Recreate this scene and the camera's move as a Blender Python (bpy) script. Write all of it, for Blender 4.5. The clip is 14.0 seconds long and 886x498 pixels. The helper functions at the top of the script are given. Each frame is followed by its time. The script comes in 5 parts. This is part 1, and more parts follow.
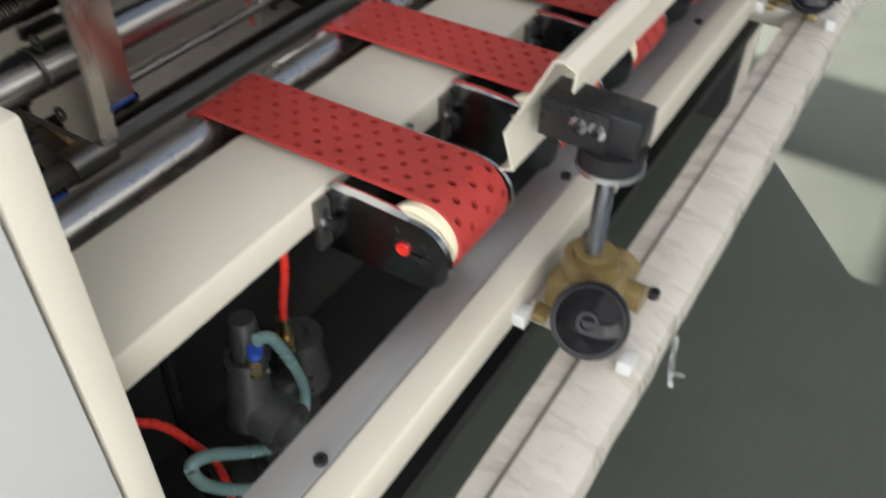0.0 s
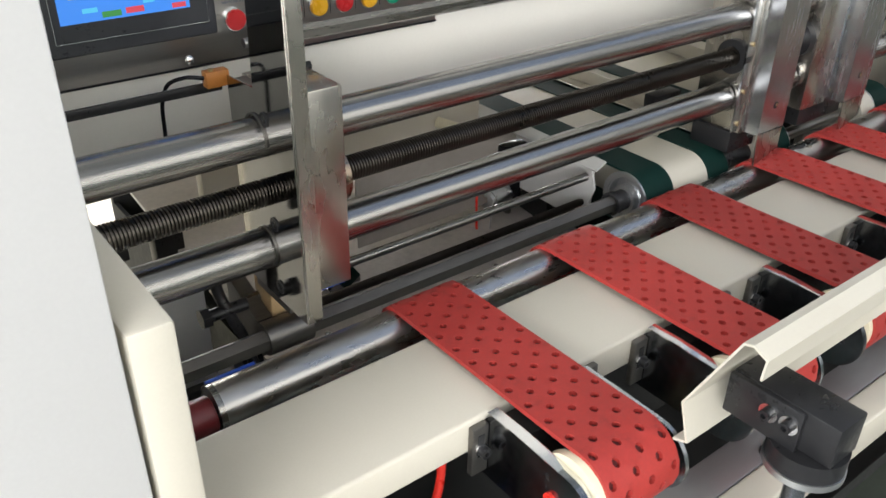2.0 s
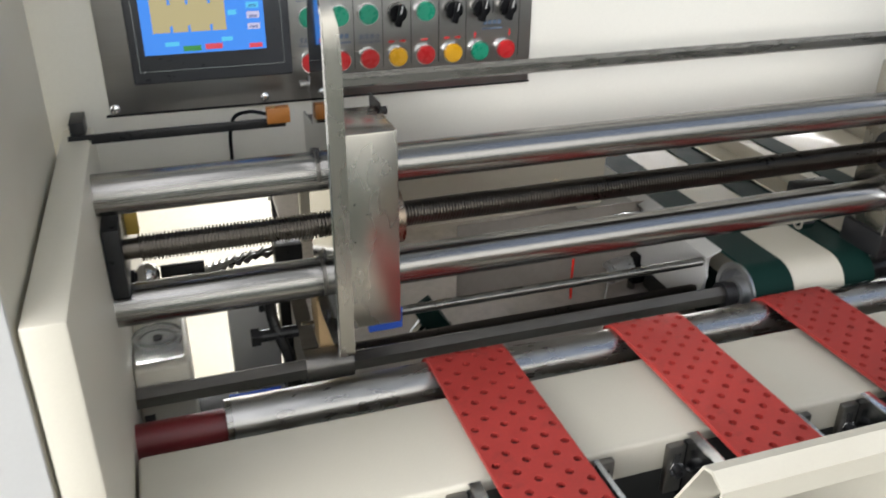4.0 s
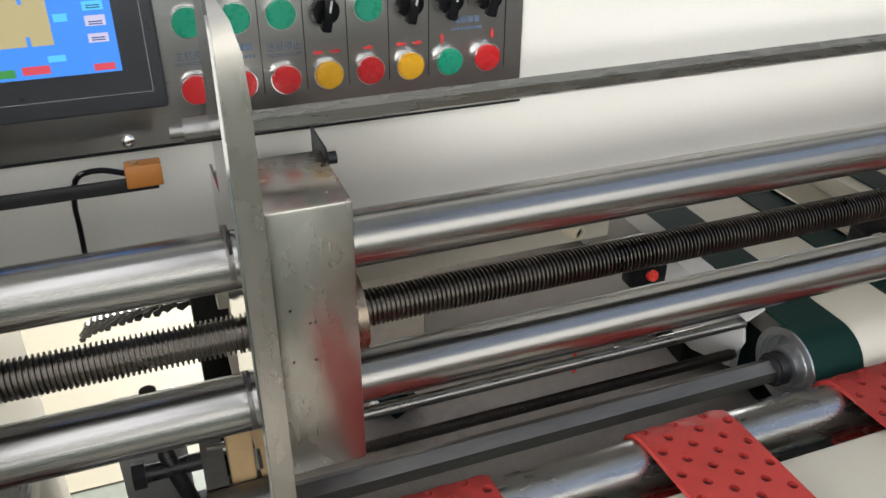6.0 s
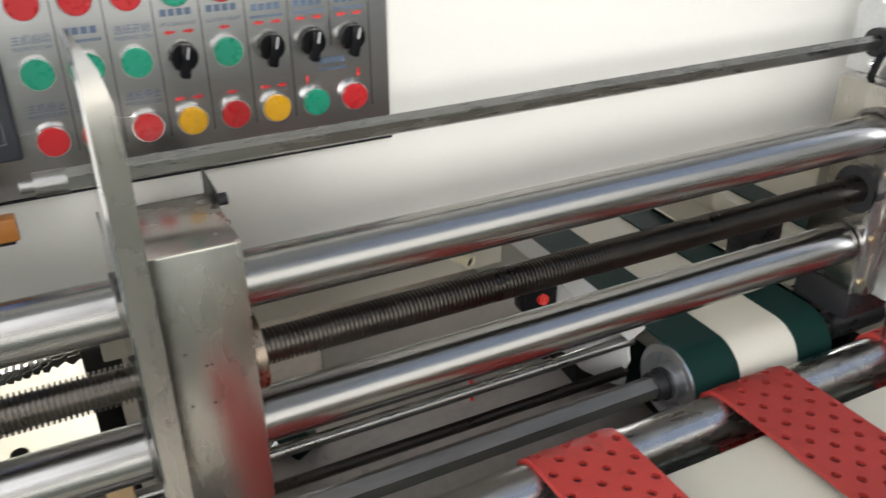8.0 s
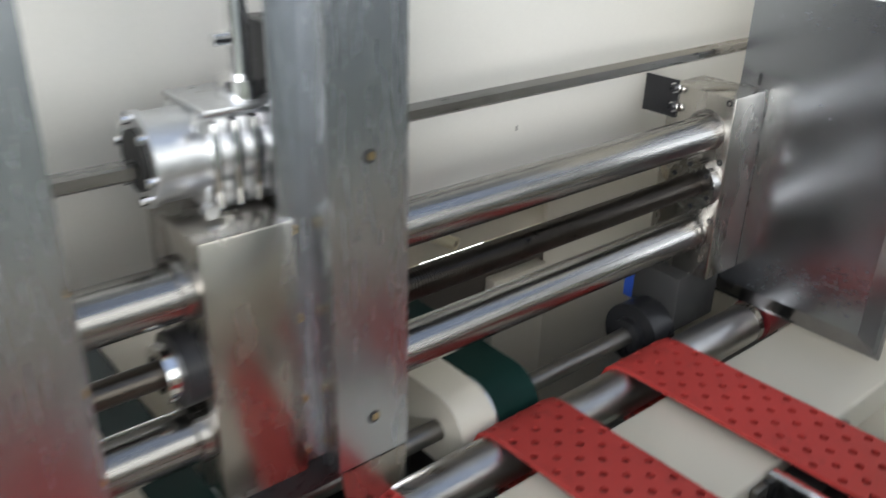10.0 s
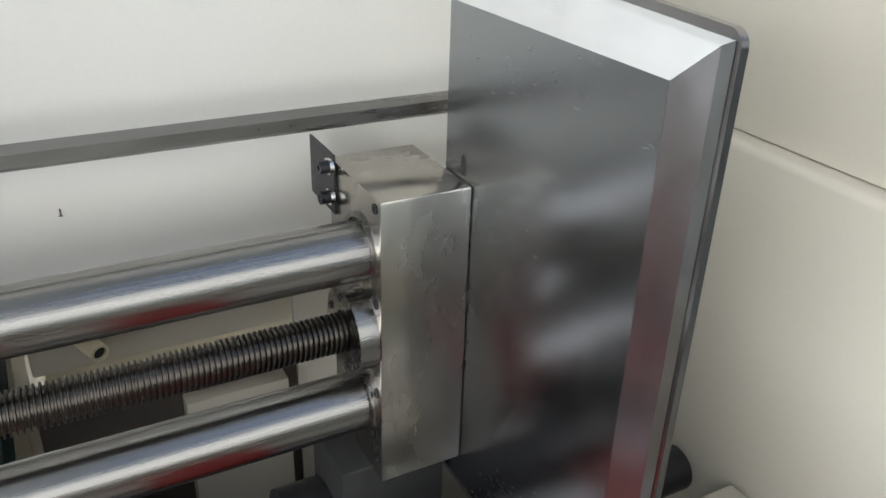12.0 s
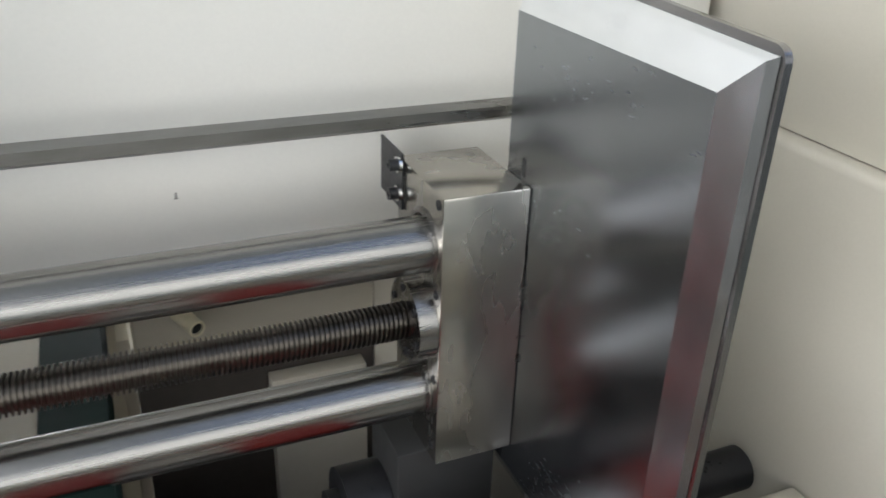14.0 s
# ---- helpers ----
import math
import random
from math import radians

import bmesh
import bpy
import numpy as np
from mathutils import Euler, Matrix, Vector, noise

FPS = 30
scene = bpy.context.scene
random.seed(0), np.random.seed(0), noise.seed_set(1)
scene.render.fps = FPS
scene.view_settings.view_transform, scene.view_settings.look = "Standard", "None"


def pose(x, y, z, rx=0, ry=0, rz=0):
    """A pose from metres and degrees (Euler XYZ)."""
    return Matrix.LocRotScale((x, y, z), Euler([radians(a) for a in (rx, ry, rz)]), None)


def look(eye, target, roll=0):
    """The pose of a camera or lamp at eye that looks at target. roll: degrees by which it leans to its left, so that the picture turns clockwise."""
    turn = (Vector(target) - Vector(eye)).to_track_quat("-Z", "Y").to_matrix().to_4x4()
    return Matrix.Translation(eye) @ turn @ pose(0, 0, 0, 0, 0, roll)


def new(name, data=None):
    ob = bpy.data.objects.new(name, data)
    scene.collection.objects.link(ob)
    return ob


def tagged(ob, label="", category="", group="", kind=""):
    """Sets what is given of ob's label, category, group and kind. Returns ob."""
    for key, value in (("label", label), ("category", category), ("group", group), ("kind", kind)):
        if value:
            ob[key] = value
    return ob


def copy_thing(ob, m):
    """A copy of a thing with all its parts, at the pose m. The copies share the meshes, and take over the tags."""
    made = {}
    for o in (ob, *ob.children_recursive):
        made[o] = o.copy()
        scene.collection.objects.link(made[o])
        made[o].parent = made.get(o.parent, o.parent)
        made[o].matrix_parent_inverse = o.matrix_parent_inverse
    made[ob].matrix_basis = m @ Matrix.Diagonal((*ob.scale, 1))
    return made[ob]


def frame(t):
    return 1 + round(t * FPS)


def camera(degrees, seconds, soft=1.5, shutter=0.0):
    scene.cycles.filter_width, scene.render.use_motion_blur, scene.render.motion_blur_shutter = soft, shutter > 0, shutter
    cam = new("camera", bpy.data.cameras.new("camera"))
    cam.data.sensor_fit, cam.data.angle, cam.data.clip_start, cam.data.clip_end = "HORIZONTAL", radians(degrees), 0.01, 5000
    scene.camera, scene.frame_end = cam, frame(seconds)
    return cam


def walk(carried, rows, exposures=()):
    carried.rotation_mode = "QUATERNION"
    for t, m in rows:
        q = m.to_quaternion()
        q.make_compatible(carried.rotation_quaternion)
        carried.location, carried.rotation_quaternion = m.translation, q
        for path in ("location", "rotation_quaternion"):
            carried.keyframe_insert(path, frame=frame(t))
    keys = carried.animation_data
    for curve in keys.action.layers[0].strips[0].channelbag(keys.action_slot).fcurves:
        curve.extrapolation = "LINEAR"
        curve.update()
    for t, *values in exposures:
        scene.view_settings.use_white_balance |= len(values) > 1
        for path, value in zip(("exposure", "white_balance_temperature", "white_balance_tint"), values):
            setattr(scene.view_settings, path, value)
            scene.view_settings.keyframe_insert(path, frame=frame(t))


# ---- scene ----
cam = camera(56.1, 14.0, shutter=0.35)
walk(cam, [
    (0.0, pose(-0.6090, -0.7699, 1.5653, 47.66, -1.09, -57.89)),
    (0.5, pose(-0.5866, -0.7529, 1.5912, 54.19, -0.94, -48.05)),
    (1.0, pose(-0.5440, -0.7718, 1.6060, 56.83, 0.01, -41.66)),
    (1.5, pose(-0.5344, -0.7769, 1.6056, 58.64, -0.23, -38.98)),
    (2.0, pose(-0.5126, -0.7902, 1.6042, 59.43, -0.85, -37.58)),
    (2.5, pose(-0.4416, -0.8044, 1.6055, 60.58, 0.05, -33.56)),
    (3.0, pose(-0.3424, -0.8293, 1.6178, 61.31, -0.16, -25.50)),
    (3.5, pose(-0.3044, -0.8875, 1.6036, 61.23, 0.34, -15.61)),
    (4.0, pose(-0.2723, -0.9011, 1.6025, 62.96, -0.43, -18.35)),
    (4.2, pose(-0.2666, -0.8909, 1.6167, 64.29, -0.49, -19.33)),
    (6.3, pose(-0.1372, -0.5392, 1.5587, 59.47, 0.07, -21.39)),
    (6.5, pose(-0.1401, -0.5416, 1.5549, 60.25, 0.13, -22.60)),
    (7.0, pose(-0.1198, -0.5569, 1.5618, 61.40, 0.28, -25.27)),
    (7.5, pose(-0.1239, -0.5596, 1.5655, 61.20, 0.20, -25.00)),
    (8.0, pose(-0.0998, -0.5757, 1.5767, 61.77, 0.19, -26.63)),
    (8.5, pose(0.0260, -0.6482, 1.5962, 62.10, 0.41, -31.51)),
    (9.0, pose(0.1969, -0.6790, 1.5894, 63.80, -0.49, -40.61)),
    (9.2, pose(0.2886, -0.6619, 1.5844, 63.65, -0.50, -41.37)),
    (11.3, pose(1.3549, -0.4996, 1.5361, 65.11, -1.99, -31.90)),
    (11.5, pose(1.3928, -0.5032, 1.5376, 63.96, -1.85, -30.67)),
    (12.0, pose(1.4564, -0.5079, 1.5275, 62.93, -1.66, -27.67)),
    (12.5, pose(1.4508, -0.5086, 1.5280, 62.84, -1.55, -26.98)),
    (13.0, pose(1.4483, -0.5138, 1.5288, 63.05, -1.90, -27.01)),
    (13.5, pose(1.4477, -0.5151, 1.5294, 63.08, -1.91, -26.32)),
    (14.0, pose(1.4237, -0.5439, 1.5381, 63.17, -1.79, -22.59)),
], exposures=((0.0, 1.52, 6500, 10), (0.5, 1.66, 6500, 10), (1.5, 1.82, 6500, 10), (2.5, 1.83, 6450, 10), (3.0, 1.83, 6450, 10), (4.0, 1.77, 6450, 10), (6.5, 1.94, 6450, 10), (8.0, 1.97, 6450, 10), (9.0, 1.95, 6350, 10), (11.5, 1.75, 6200, 10), (14.0, 1.75, 6200, 10)))

# ---- light ----
world = bpy.data.worlds.new("hall_sky")
scene.world = world
world.use_nodes = True
wn = world.node_tree.nodes
sky = wn.new("ShaderNodeTexSky")
sky.sky_type = "NISHITA"
sky.sun_disc = False
sky.sun_elevation = radians(42)
sky.sun_rotation = radians(52)
wn["Background"].inputs["Strength"].default_value = 0.05
world.node_tree.links.new(sky.outputs[0], wn["Background"].inputs["Color"])

sun = new("sun", bpy.data.lights.new("sun", "SUN"))
sun.data.energy = 5.0
sun.data.angle = radians(0.53)
sun.data.color = (1.0, 0.95, 0.86)
sun.matrix_world = look((6, 4.65, 7.0), (0, 0, 0))

# daylight that falls in through the window band behind the operator
lamp = new("window_light", bpy.data.lights.new("window_light", "AREA"))
lamp.data.shape = "RECTANGLE"
lamp.data.size, lamp.data.size_y = 3.4, 2.8
lamp.data.energy = 110
lamp.data.color = (1.0, 0.975, 0.945)
lamp.matrix_world = look((-5.0, -5.95, 2.75), (-1.0, 0, 1.5))

# daylight from the open side of the hall, beyond the cabinet
side = new("side_light", bpy.data.lights.new("side_light", "AREA"))
side.data.shape = "RECTANGLE"
side.data.size, side.data.size_y = 7.0, 3.0
side.data.energy = 170
side.data.color = (0.98, 0.985, 1.0)
side.matrix_world = look((-6.95, -1.8, 2.75), (0, -0.9, 1.5))

# daylight from the wide roof light
roof = new("roof_light", bpy.data.lights.new("roof_light", "AREA"))
roof.data.shape = "RECTANGLE"
roof.data.size, roof.data.size_y = 6.6, 4.6
roof.data.energy = 80
roof.data.color = (1.0, 0.985, 0.975)
roof.matrix_world = look((-3.4, -3.4, 5.28), (-3.4, -3.399, 0))

# the same roof light goes on, dimmer, over the far end of the hall
roof_far = new("roof_light", bpy.data.lights.new("roof_light", "AREA"))
roof_far.data.shape = "RECTANGLE"
roof_far.data.size, roof_far.data.size_y = 6.0, 4.6
roof_far.data.energy = 7
roof_far.data.color = (0.95, 0.975, 1.0)
roof_far.matrix_world = look((4.6, -3.4, 5.28), (4.6, -3.399, 0))

# fill light added behind the machine to brighten the rear conveyors
rear = new("rear_fill_light", bpy.data.lights.new("rear_fill_light", "AREA"))
rear.data.shape = "RECTANGLE"
rear.data.size, rear.data.size_y = 8.0, 3.4
rear.data.energy = 420
rear.data.color = (1.0, 0.985, 0.97)
rear.matrix_world = look((3.2, 6.15, 3.3), (1.6, 0, 1.0))


# ---- materials ----
def material(name, color, rough=0.5, metal=0.0, vary=0.12, scale=6.0, grain=90.0, bump=0.05,
             stretch=(1, 1, 1), dirt=0.0, dirt_color=(0.12, 0.1, 0.08), rough_vary=0.12, coat=0.0, by_object=0.0, spec=0.5):
    m = bpy.data.materials.new(name)
    m.use_nodes = True
    nt = m.node_tree
    n, ln = nt.nodes, nt.links
    p = n["Principled BSDF"]
    tc = n.new("ShaderNodeTexCoord")
    mp = n.new("ShaderNodeMapping")
    mp.inputs["Scale"].default_value = stretch
    ln.new(tc.outputs["Object"], mp.inputs["Vector"])
    big = n.new("ShaderNodeTexNoise")
    big.inputs["Scale"].default_value = scale
    big.inputs["Detail"].default_value = 6
    fine = n.new("ShaderNodeTexNoise")
    fine.inputs["Scale"].default_value = grain
    fine.inputs["Detail"].default_value = 4
    for t in (big, fine):
        ln.new(mp.outputs[0], t.inputs["Vector"])
    mix = n.new("ShaderNodeMath")
    mix.operation = "MULTIPLY_ADD"
    mix.inputs[1].default_value = 0.4
    ln.new(fine.outputs[0], mix.inputs[0])
    half = n.new("ShaderNodeMath")
    half.operation = "MULTIPLY"
    half.inputs[1].default_value = 0.6
    ln.new(big.outputs[0], half.inputs[0])
    ln.new(half.outputs[0], mix.inputs[2])
    ramp = n.new("ShaderNodeValToRGB")
    c = Vector(color)
    ramp.color_ramp.elements[0].position, ramp.color_ramp.elements[1].position = 0.3, 0.7
    ramp.color_ramp.elements[0].color = (*(c * (1 - vary)), 1)
    ramp.color_ramp.elements[1].color = (*[min(1, q * (1 + vary)) for q in c], 1)
    ln.new(mix.outputs[0], ramp.inputs[0])
    col = ramp.outputs[0]
    if dirt:
        spots = n.new("ShaderNodeTexNoise")
        spots.inputs["Scale"].default_value = scale * 2.7
        spots.inputs["Detail"].default_value = 9
        spots.inputs["Roughness"].default_value = 0.65
        ln.new(mp.outputs[0], spots.inputs["Vector"])
        sr = n.new("ShaderNodeMapRange")
        sr.inputs[1].default_value, sr.inputs[2].default_value = 0.56, 0.74
        sr.inputs[4].default_value = dirt
        ln.new(spots.outputs[0], sr.inputs[0])
        mx = n.new("ShaderNodeMix")
        mx.data_type = "RGBA"
        mx.inputs[7].default_value = (*dirt_color, 1)
        ln.new(sr.outputs[0], mx.inputs[0])
        ln.new(col, mx.inputs[6])
        col = mx.outputs[2]
    if by_object:
        oi = n.new("ShaderNodeObjectInfo")
        hs = n.new("ShaderNodeHueSaturation")
        vr = n.new("ShaderNodeMapRange")
        vr.inputs[3].default_value, vr.inputs[4].default_value = 1 - by_object, 1 + by_object
        ln.new(oi.outputs["Random"], vr.inputs[0])
        ln.new(vr.outputs[0], hs.inputs["Value"])
        ln.new(col, hs.inputs["Color"])
        col = hs.outputs[0]
    ln.new(col, p.inputs["Base Color"])
    rr = n.new("ShaderNodeMapRange")
    rr.inputs[1].default_value, rr.inputs[2].default_value = 0.3, 0.7
    rr.inputs[3].default_value = max(0.03, rough - rough_vary)
    rr.inputs[4].default_value = min(1, rough + rough_vary)
    ln.new(mix.outputs[0], rr.inputs[0])
    ln.new(rr.outputs[0], p.inputs["Roughness"])
    p.inputs["Metallic"].default_value = metal
    p.inputs["Coat Weight"].default_value = coat
    p.inputs["Specular IOR Level"].default_value = spec
    if bump:
        b = n.new("ShaderNodeBump")
        b.inputs["Strength"].default_value = bump
        b.inputs["Distance"].default_value = 0.002
        ln.new(mix.outputs[0], b.inputs["Height"])
        ln.new(b.outputs[0], p.inputs["Normal"])
    return m


def glow(name, color, strength):
    m = bpy.data.materials.new(name)
    m.use_nodes = True
    p = m.node_tree.nodes["Principled BSDF"]
    p.inputs["Base Color"].default_value = (*[q * 0.2 for q in color], 1)
    p.inputs["Emission Color"].default_value = (*color, 1)
    p.inputs["Emission Strength"].default_value = strength
    p.inputs["Roughness"].default_value = 0.25
    return m


def clear(name, color, rough=0.05):
    m = bpy.data.materials.new(name)
    m.use_nodes = True
    p = m.node_tree.nodes["Principled BSDF"]
    p.inputs["Base Color"].default_value = (*color, 1)
    p.inputs["Transmission Weight"].default_value = 0.9
    p.inputs["Roughness"].default_value = rough
    p.inputs["IOR"].default_value = 1.35
    return m


M_CREAM = material("cream_paint", (0.54, 0.505, 0.42), 0.38, vary=0.035, scale=2.5, grain=350, bump=0.03, dirt=0.14, dirt_color=(0.42, 0.36, 0.26), rough_vary=0.06, coat=0.15)
M_WALL = material("cover_paint", (0.73, 0.71, 0.65), 0.36, vary=0.03, scale=1.6, grain=300, bump=0.02, dirt=0.06, dirt_color=(0.5, 0.46, 0.38), rough_vary=0.05, coat=0.15)
M_WHITE = material("white_paint", (0.52, 0.515, 0.50), 0.38, vary=0.03, scale=2.0, grain=300, bump=0.02, dirt=0.06, dirt_color=(0.42, 0.40, 0.35), rough_vary=0.06)
M_ROD = material("ground_steel", (0.30, 0.291, 0.276), 0.25, 1.0, vary=0.14, scale=9, grain=90, bump=0.010, stretch=(0.07, 4, 4), dirt=0.5, dirt_color=(0.17, 0.155, 0.135), rough_vary=0.08)
M_ROLLER = material("worn_roller_steel", (0.40, 0.39, 0.375), 0.30, 1.0, vary=0.18, scale=5, grain=60, bump=0.010, stretch=(0.4, 1.2, 1.2), dirt=0.5, dirt_color=(0.17, 0.155, 0.14), rough_vary=0.10)
M_PLATE = material("polished_plate", (0.43, 0.408, 0.368), 0.27, 1.0, vary=0.10, scale=8, grain=30, bump=0.0, stretch=(1.6, 1.6, 0.6), dirt=0.20, dirt_color=(0.33, 0.295, 0.23), rough_vary=0.06)
M_GUARD = material("buffed_guard_plate", (0.33, 0.345, 0.365), 0.24, 1.0, vary=0.08, scale=6, grain=150, bump=0.004, stretch=(1, 0.5, 1.6), dirt=0.10, dirt_color=(0.22, 0.225, 0.235), rough_vary=0.06)
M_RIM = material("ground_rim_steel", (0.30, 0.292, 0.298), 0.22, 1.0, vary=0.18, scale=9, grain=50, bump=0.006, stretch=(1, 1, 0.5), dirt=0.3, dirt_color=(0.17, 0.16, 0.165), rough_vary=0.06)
# near-white steel: the roof light's reflection is put into the colour
M_TOPRIM = material("rim_reflected_light", (0.86, 0.88, 0.91), 0.13, 1.0, vary=0.10, scale=9, grain=60, bump=0.012, stretch=(1, 0.5, 1), dirt=0.25, dirt_color=(0.55, 0.57, 0.6), rough_vary=0.07)
M_MIRROR = material("mirror_polished_web", (0.34, 0.335, 0.325), 0.07, 1.0, vary=0.08, scale=4, grain=60, bump=0.0, rough_vary=0.03)
M_ZINC = material("zinc_plate", (0.48, 0.50, 0.525), 0.25, 1.0, vary=0.07, scale=5, grain=70, bump=0.002, stretch=(3, 3, 0.35), rough_vary=0.05)
M_PANEL = material("brushed_stainless", (0.40, 0.392, 0.382), 0.33, 1.0, vary=0.07, scale=4, grain=160, bump=0.03, stretch=(0.15, 1, 6), rough_vary=0.07)
M_SCREW = material("oily_screw_steel", (0.10, 0.088, 0.075), 0.32, 1.0, vary=0.15, scale=9, grain=120, bump=0.01, dirt=0.12, dirt_color=(0.06, 0.052, 0.043), rough_vary=0.10)
M_SHAFT = material("grey_shaft_steel", (0.19, 0.18, 0.165), 0.42, 1.0, vary=0.2, scale=10, grain=100, bump=0.05, stretch=(0.4, 2, 2), dirt=0.5, dirt_color=(0.12, 0.105, 0.085), rough_vary=0.1)
M_CAST = material("cast_aluminium", (0.66, 0.67, 0.68), 0.36, 1.0, vary=0.12, scale=18, grain=220, bump=0.15, rough_vary=0.12)
M_BLACK = material("black_oxide", (0.016, 0.016, 0.017), 0.34, 0.0, vary=0.25, scale=20, grain=160, bump=0.08, rough_vary=0.12, spec=0.3)
M_PLASTIC = material("black_plastic", (0.008, 0.008, 0.009), 0.06, 0.0, vary=0.2, scale=20, grain=200, bump=0.01, spec=0.12)
M_DARK = material("dark_blued_plate", (0.25, 0.26, 0.275), 0.20, 1.0, vary=0.3, scale=12, grain=80, bump=0.02, dirt=0.5, dirt_color=(0.07, 0.065, 0.06), rough_vary=0.10)
M_BELT = material("red_rubber", (0.35, 0.029, 0.023), 0.62, vary=0.18, scale=8, grain=240, bump=0.14, dirt=0.5, dirt_color=(0.085, 0.014, 0.012), rough_vary=0.08, by_object=0.18)
M_HOLE_LINER = material("dark_red_liner", (0.085, 0.012, 0.011), 0.7, vary=0.2, scale=14, grain=200, bump=0.1)
M_REDTUBE = material("red_sleeve", (0.13, 0.012, 0.014), 0.42, vary=0.15, scale=12, grain=150, bump=0.05)
M_GREEN = material("green_belt_rubber", (0.003, 0.020, 0.016), 0.68, vary=0.25, scale=14, grain=420, bump=0.4, rough_vary=0.1, spec=0.15)
M_IVORY = material("ivory_nylon", (0.70, 0.64, 0.47), 0.40, vary=0.06, scale=14, grain=160, bump=0.03, dirt=0.15, dirt_color=(0.3, 0.24, 0.15))
M_OLIVE = material("olive_gearbox_paint", (0.20, 0.145, 0.055), 0.38, 0.25, vary=0.2, scale=16, grain=150, bump=0.12, dirt=0.35, dirt_color=(0.05, 0.04, 0.025), coat=0.2)
M_BAR = material("dull_dark_bar", (0.27, 0.262, 0.248), 0.30, 1.0, vary=0.15, scale=8, grain=90, bump=0.02, stretch=(0.3, 2, 2), dirt=0.4, dirt_color=(0.09, 0.085, 0.08))
M_BRONZE = material("grey_bronze", (0.25, 0.20, 0.155), 0.3, 1.0, vary=0.12, scale=30, grain=120, bump=0.02)
M_BRASS = material("brass", (0.52, 0.40, 0.22), 0.30, 1.0, vary=0.12, scale=30, grain=160, bump=0.03)
M_WRAP = material("dusty_wrapped_rail", (0.52, 0.485, 0.425), 0.30, vary=0.10, scale=7, grain=32, bump=0.9, stretch=(2.2, 0.7, 0.8), dirt=0.5, dirt_color=(0.27, 0.21, 0.145), rough_vary=0.15)
# floor colour lightened to help it look sunlit
M_PALE = material("sunlit_floor_tone", (0.115, 0.104, 0.074), 0.5, vary=0.06, scale=2, grain=60, bump=0.03, dirt=0.2)
M_FLOOR = material("green_grey_floor", (0.062, 0.070, 0.056), 0.40, vary=0.16, scale=1.6, grain=60, bump=0.05, dirt=0.4, dirt_color=(0.045, 0.048, 0.04), rough_vary=0.12)
M_HALL = material("hall_wall_paint", (0.52, 0.53, 0.53), 0.7, vary=0.06, scale=1, grain=60, bump=0.05)
M_DARK_REFLECTOR = material("dark_reflector_paint", (0.085, 0.10, 0.105), 0.55, vary=0.1, scale=1, grain=60, bump=0.05)
M_ROOF = material("roof_sheet", (0.28, 0.30, 0.32), 0.6, vary=0.08, scale=1, grain=30, bump=0.05)
M_STRIP = material("dull_grey_strip", (0.36, 0.35, 0.345), 0.38, 0.7, vary=0.08, scale=5, grain=70, bump=0.01, stretch=(0.3, 1, 1), dirt=0.15, dirt_color=(0.22, 0.2, 0.18), rough_vary=0.06)
# near-black: shade in pits, holes and under parts is in the colour
M_PIT = material("pit_shade_steel", (0.028, 0.028, 0.027), 0.6, 0.3, vary=0.3, scale=10, grain=90, bump=0.1)
M_BROWN = material("brown_grey_tray", (0.42, 0.38, 0.345), 0.36, 0.0, vary=0.15, scale=5, grain=80, bump=0.05, dirt=0.3)
M_UMBER = material("umber_sheet", (0.075, 0.064, 0.055), 0.4, 0.2, vary=0.15, scale=8, grain=80, bump=0.03)
M_FLAP = material("brown_grey_flap", (0.27, 0.24, 0.215), 0.4, 0.0, vary=0.12, scale=6, grain=80, bump=0.03)
M_VALVE = material("grey_valve_zinc", (0.13, 0.132, 0.13), 0.38, 0.7, vary=0.25, scale=25, grain=150, bump=0.2, dirt=0.4, dirt_color=(0.04, 0.04, 0.038))
M_HOSE = material("milky_hose", (0.20, 0.33, 0.32), 0.22, vary=0.12, scale=20, grain=90, bump=0.02, coat=0.4)
M_FILM = clear("clear_film", (0.92, 0.93, 0.93), 0.18)
M_REDHOSE = material("red_hose", (0.62, 0.03, 0.02), 0.3, vary=0.08, scale=20, grain=100, bump=0.02)
M_ORANGE = material("orange_sensor_case", (0.36, 0.135, 0.025), 0.4, vary=0.12, scale=30, grain=150, bump=0.03)
M_BTN_R = material("red_button", (0.46, 0.012, 0.016), 0.3, vary=0.06, scale=60, grain=200, bump=0.02, coat=0.3)
M_BTN_G = material("green_button", (0.005, 0.24, 0.14), 0.3, vary=0.12, scale=80, grain=200, bump=0.02, coat=0.3)
M_BTN_Y = material("yellow_button", (0.66, 0.34, 0.010), 0.3, vary=0.06, scale=60, grain=200, bump=0.02, coat=0.3)
M_CHROME = material("chrome", (0.75, 0.75, 0.75), 0.12, 1.0, vary=0.04, scale=30, grain=100, bump=0.0, rough_vary=0.04)
M_INK = material("blue_grey_ink", (0.10, 0.14, 0.21), 0.5, vary=0.1, scale=50, grain=200, bump=0.0)
M_REDINK = material("red_ink", (0.55, 0.03, 0.03), 0.5, vary=0.1, scale=50, grain=200, bump=0.0)
M_BEZEL = material("grey_bezel_plastic", (0.042, 0.044, 0.050), 0.35, vary=0.1, scale=20, grain=260, bump=0.02)
M_BLUE = material("blue_tape", (0.03, 0.09, 0.45), 0.4, vary=0.1, scale=30, grain=100, bump=0.02)
M_TAN = material("tan_carton", (0.45, 0.31, 0.16), 0.6, vary=0.1, scale=20, grain=120, bump=0.05)
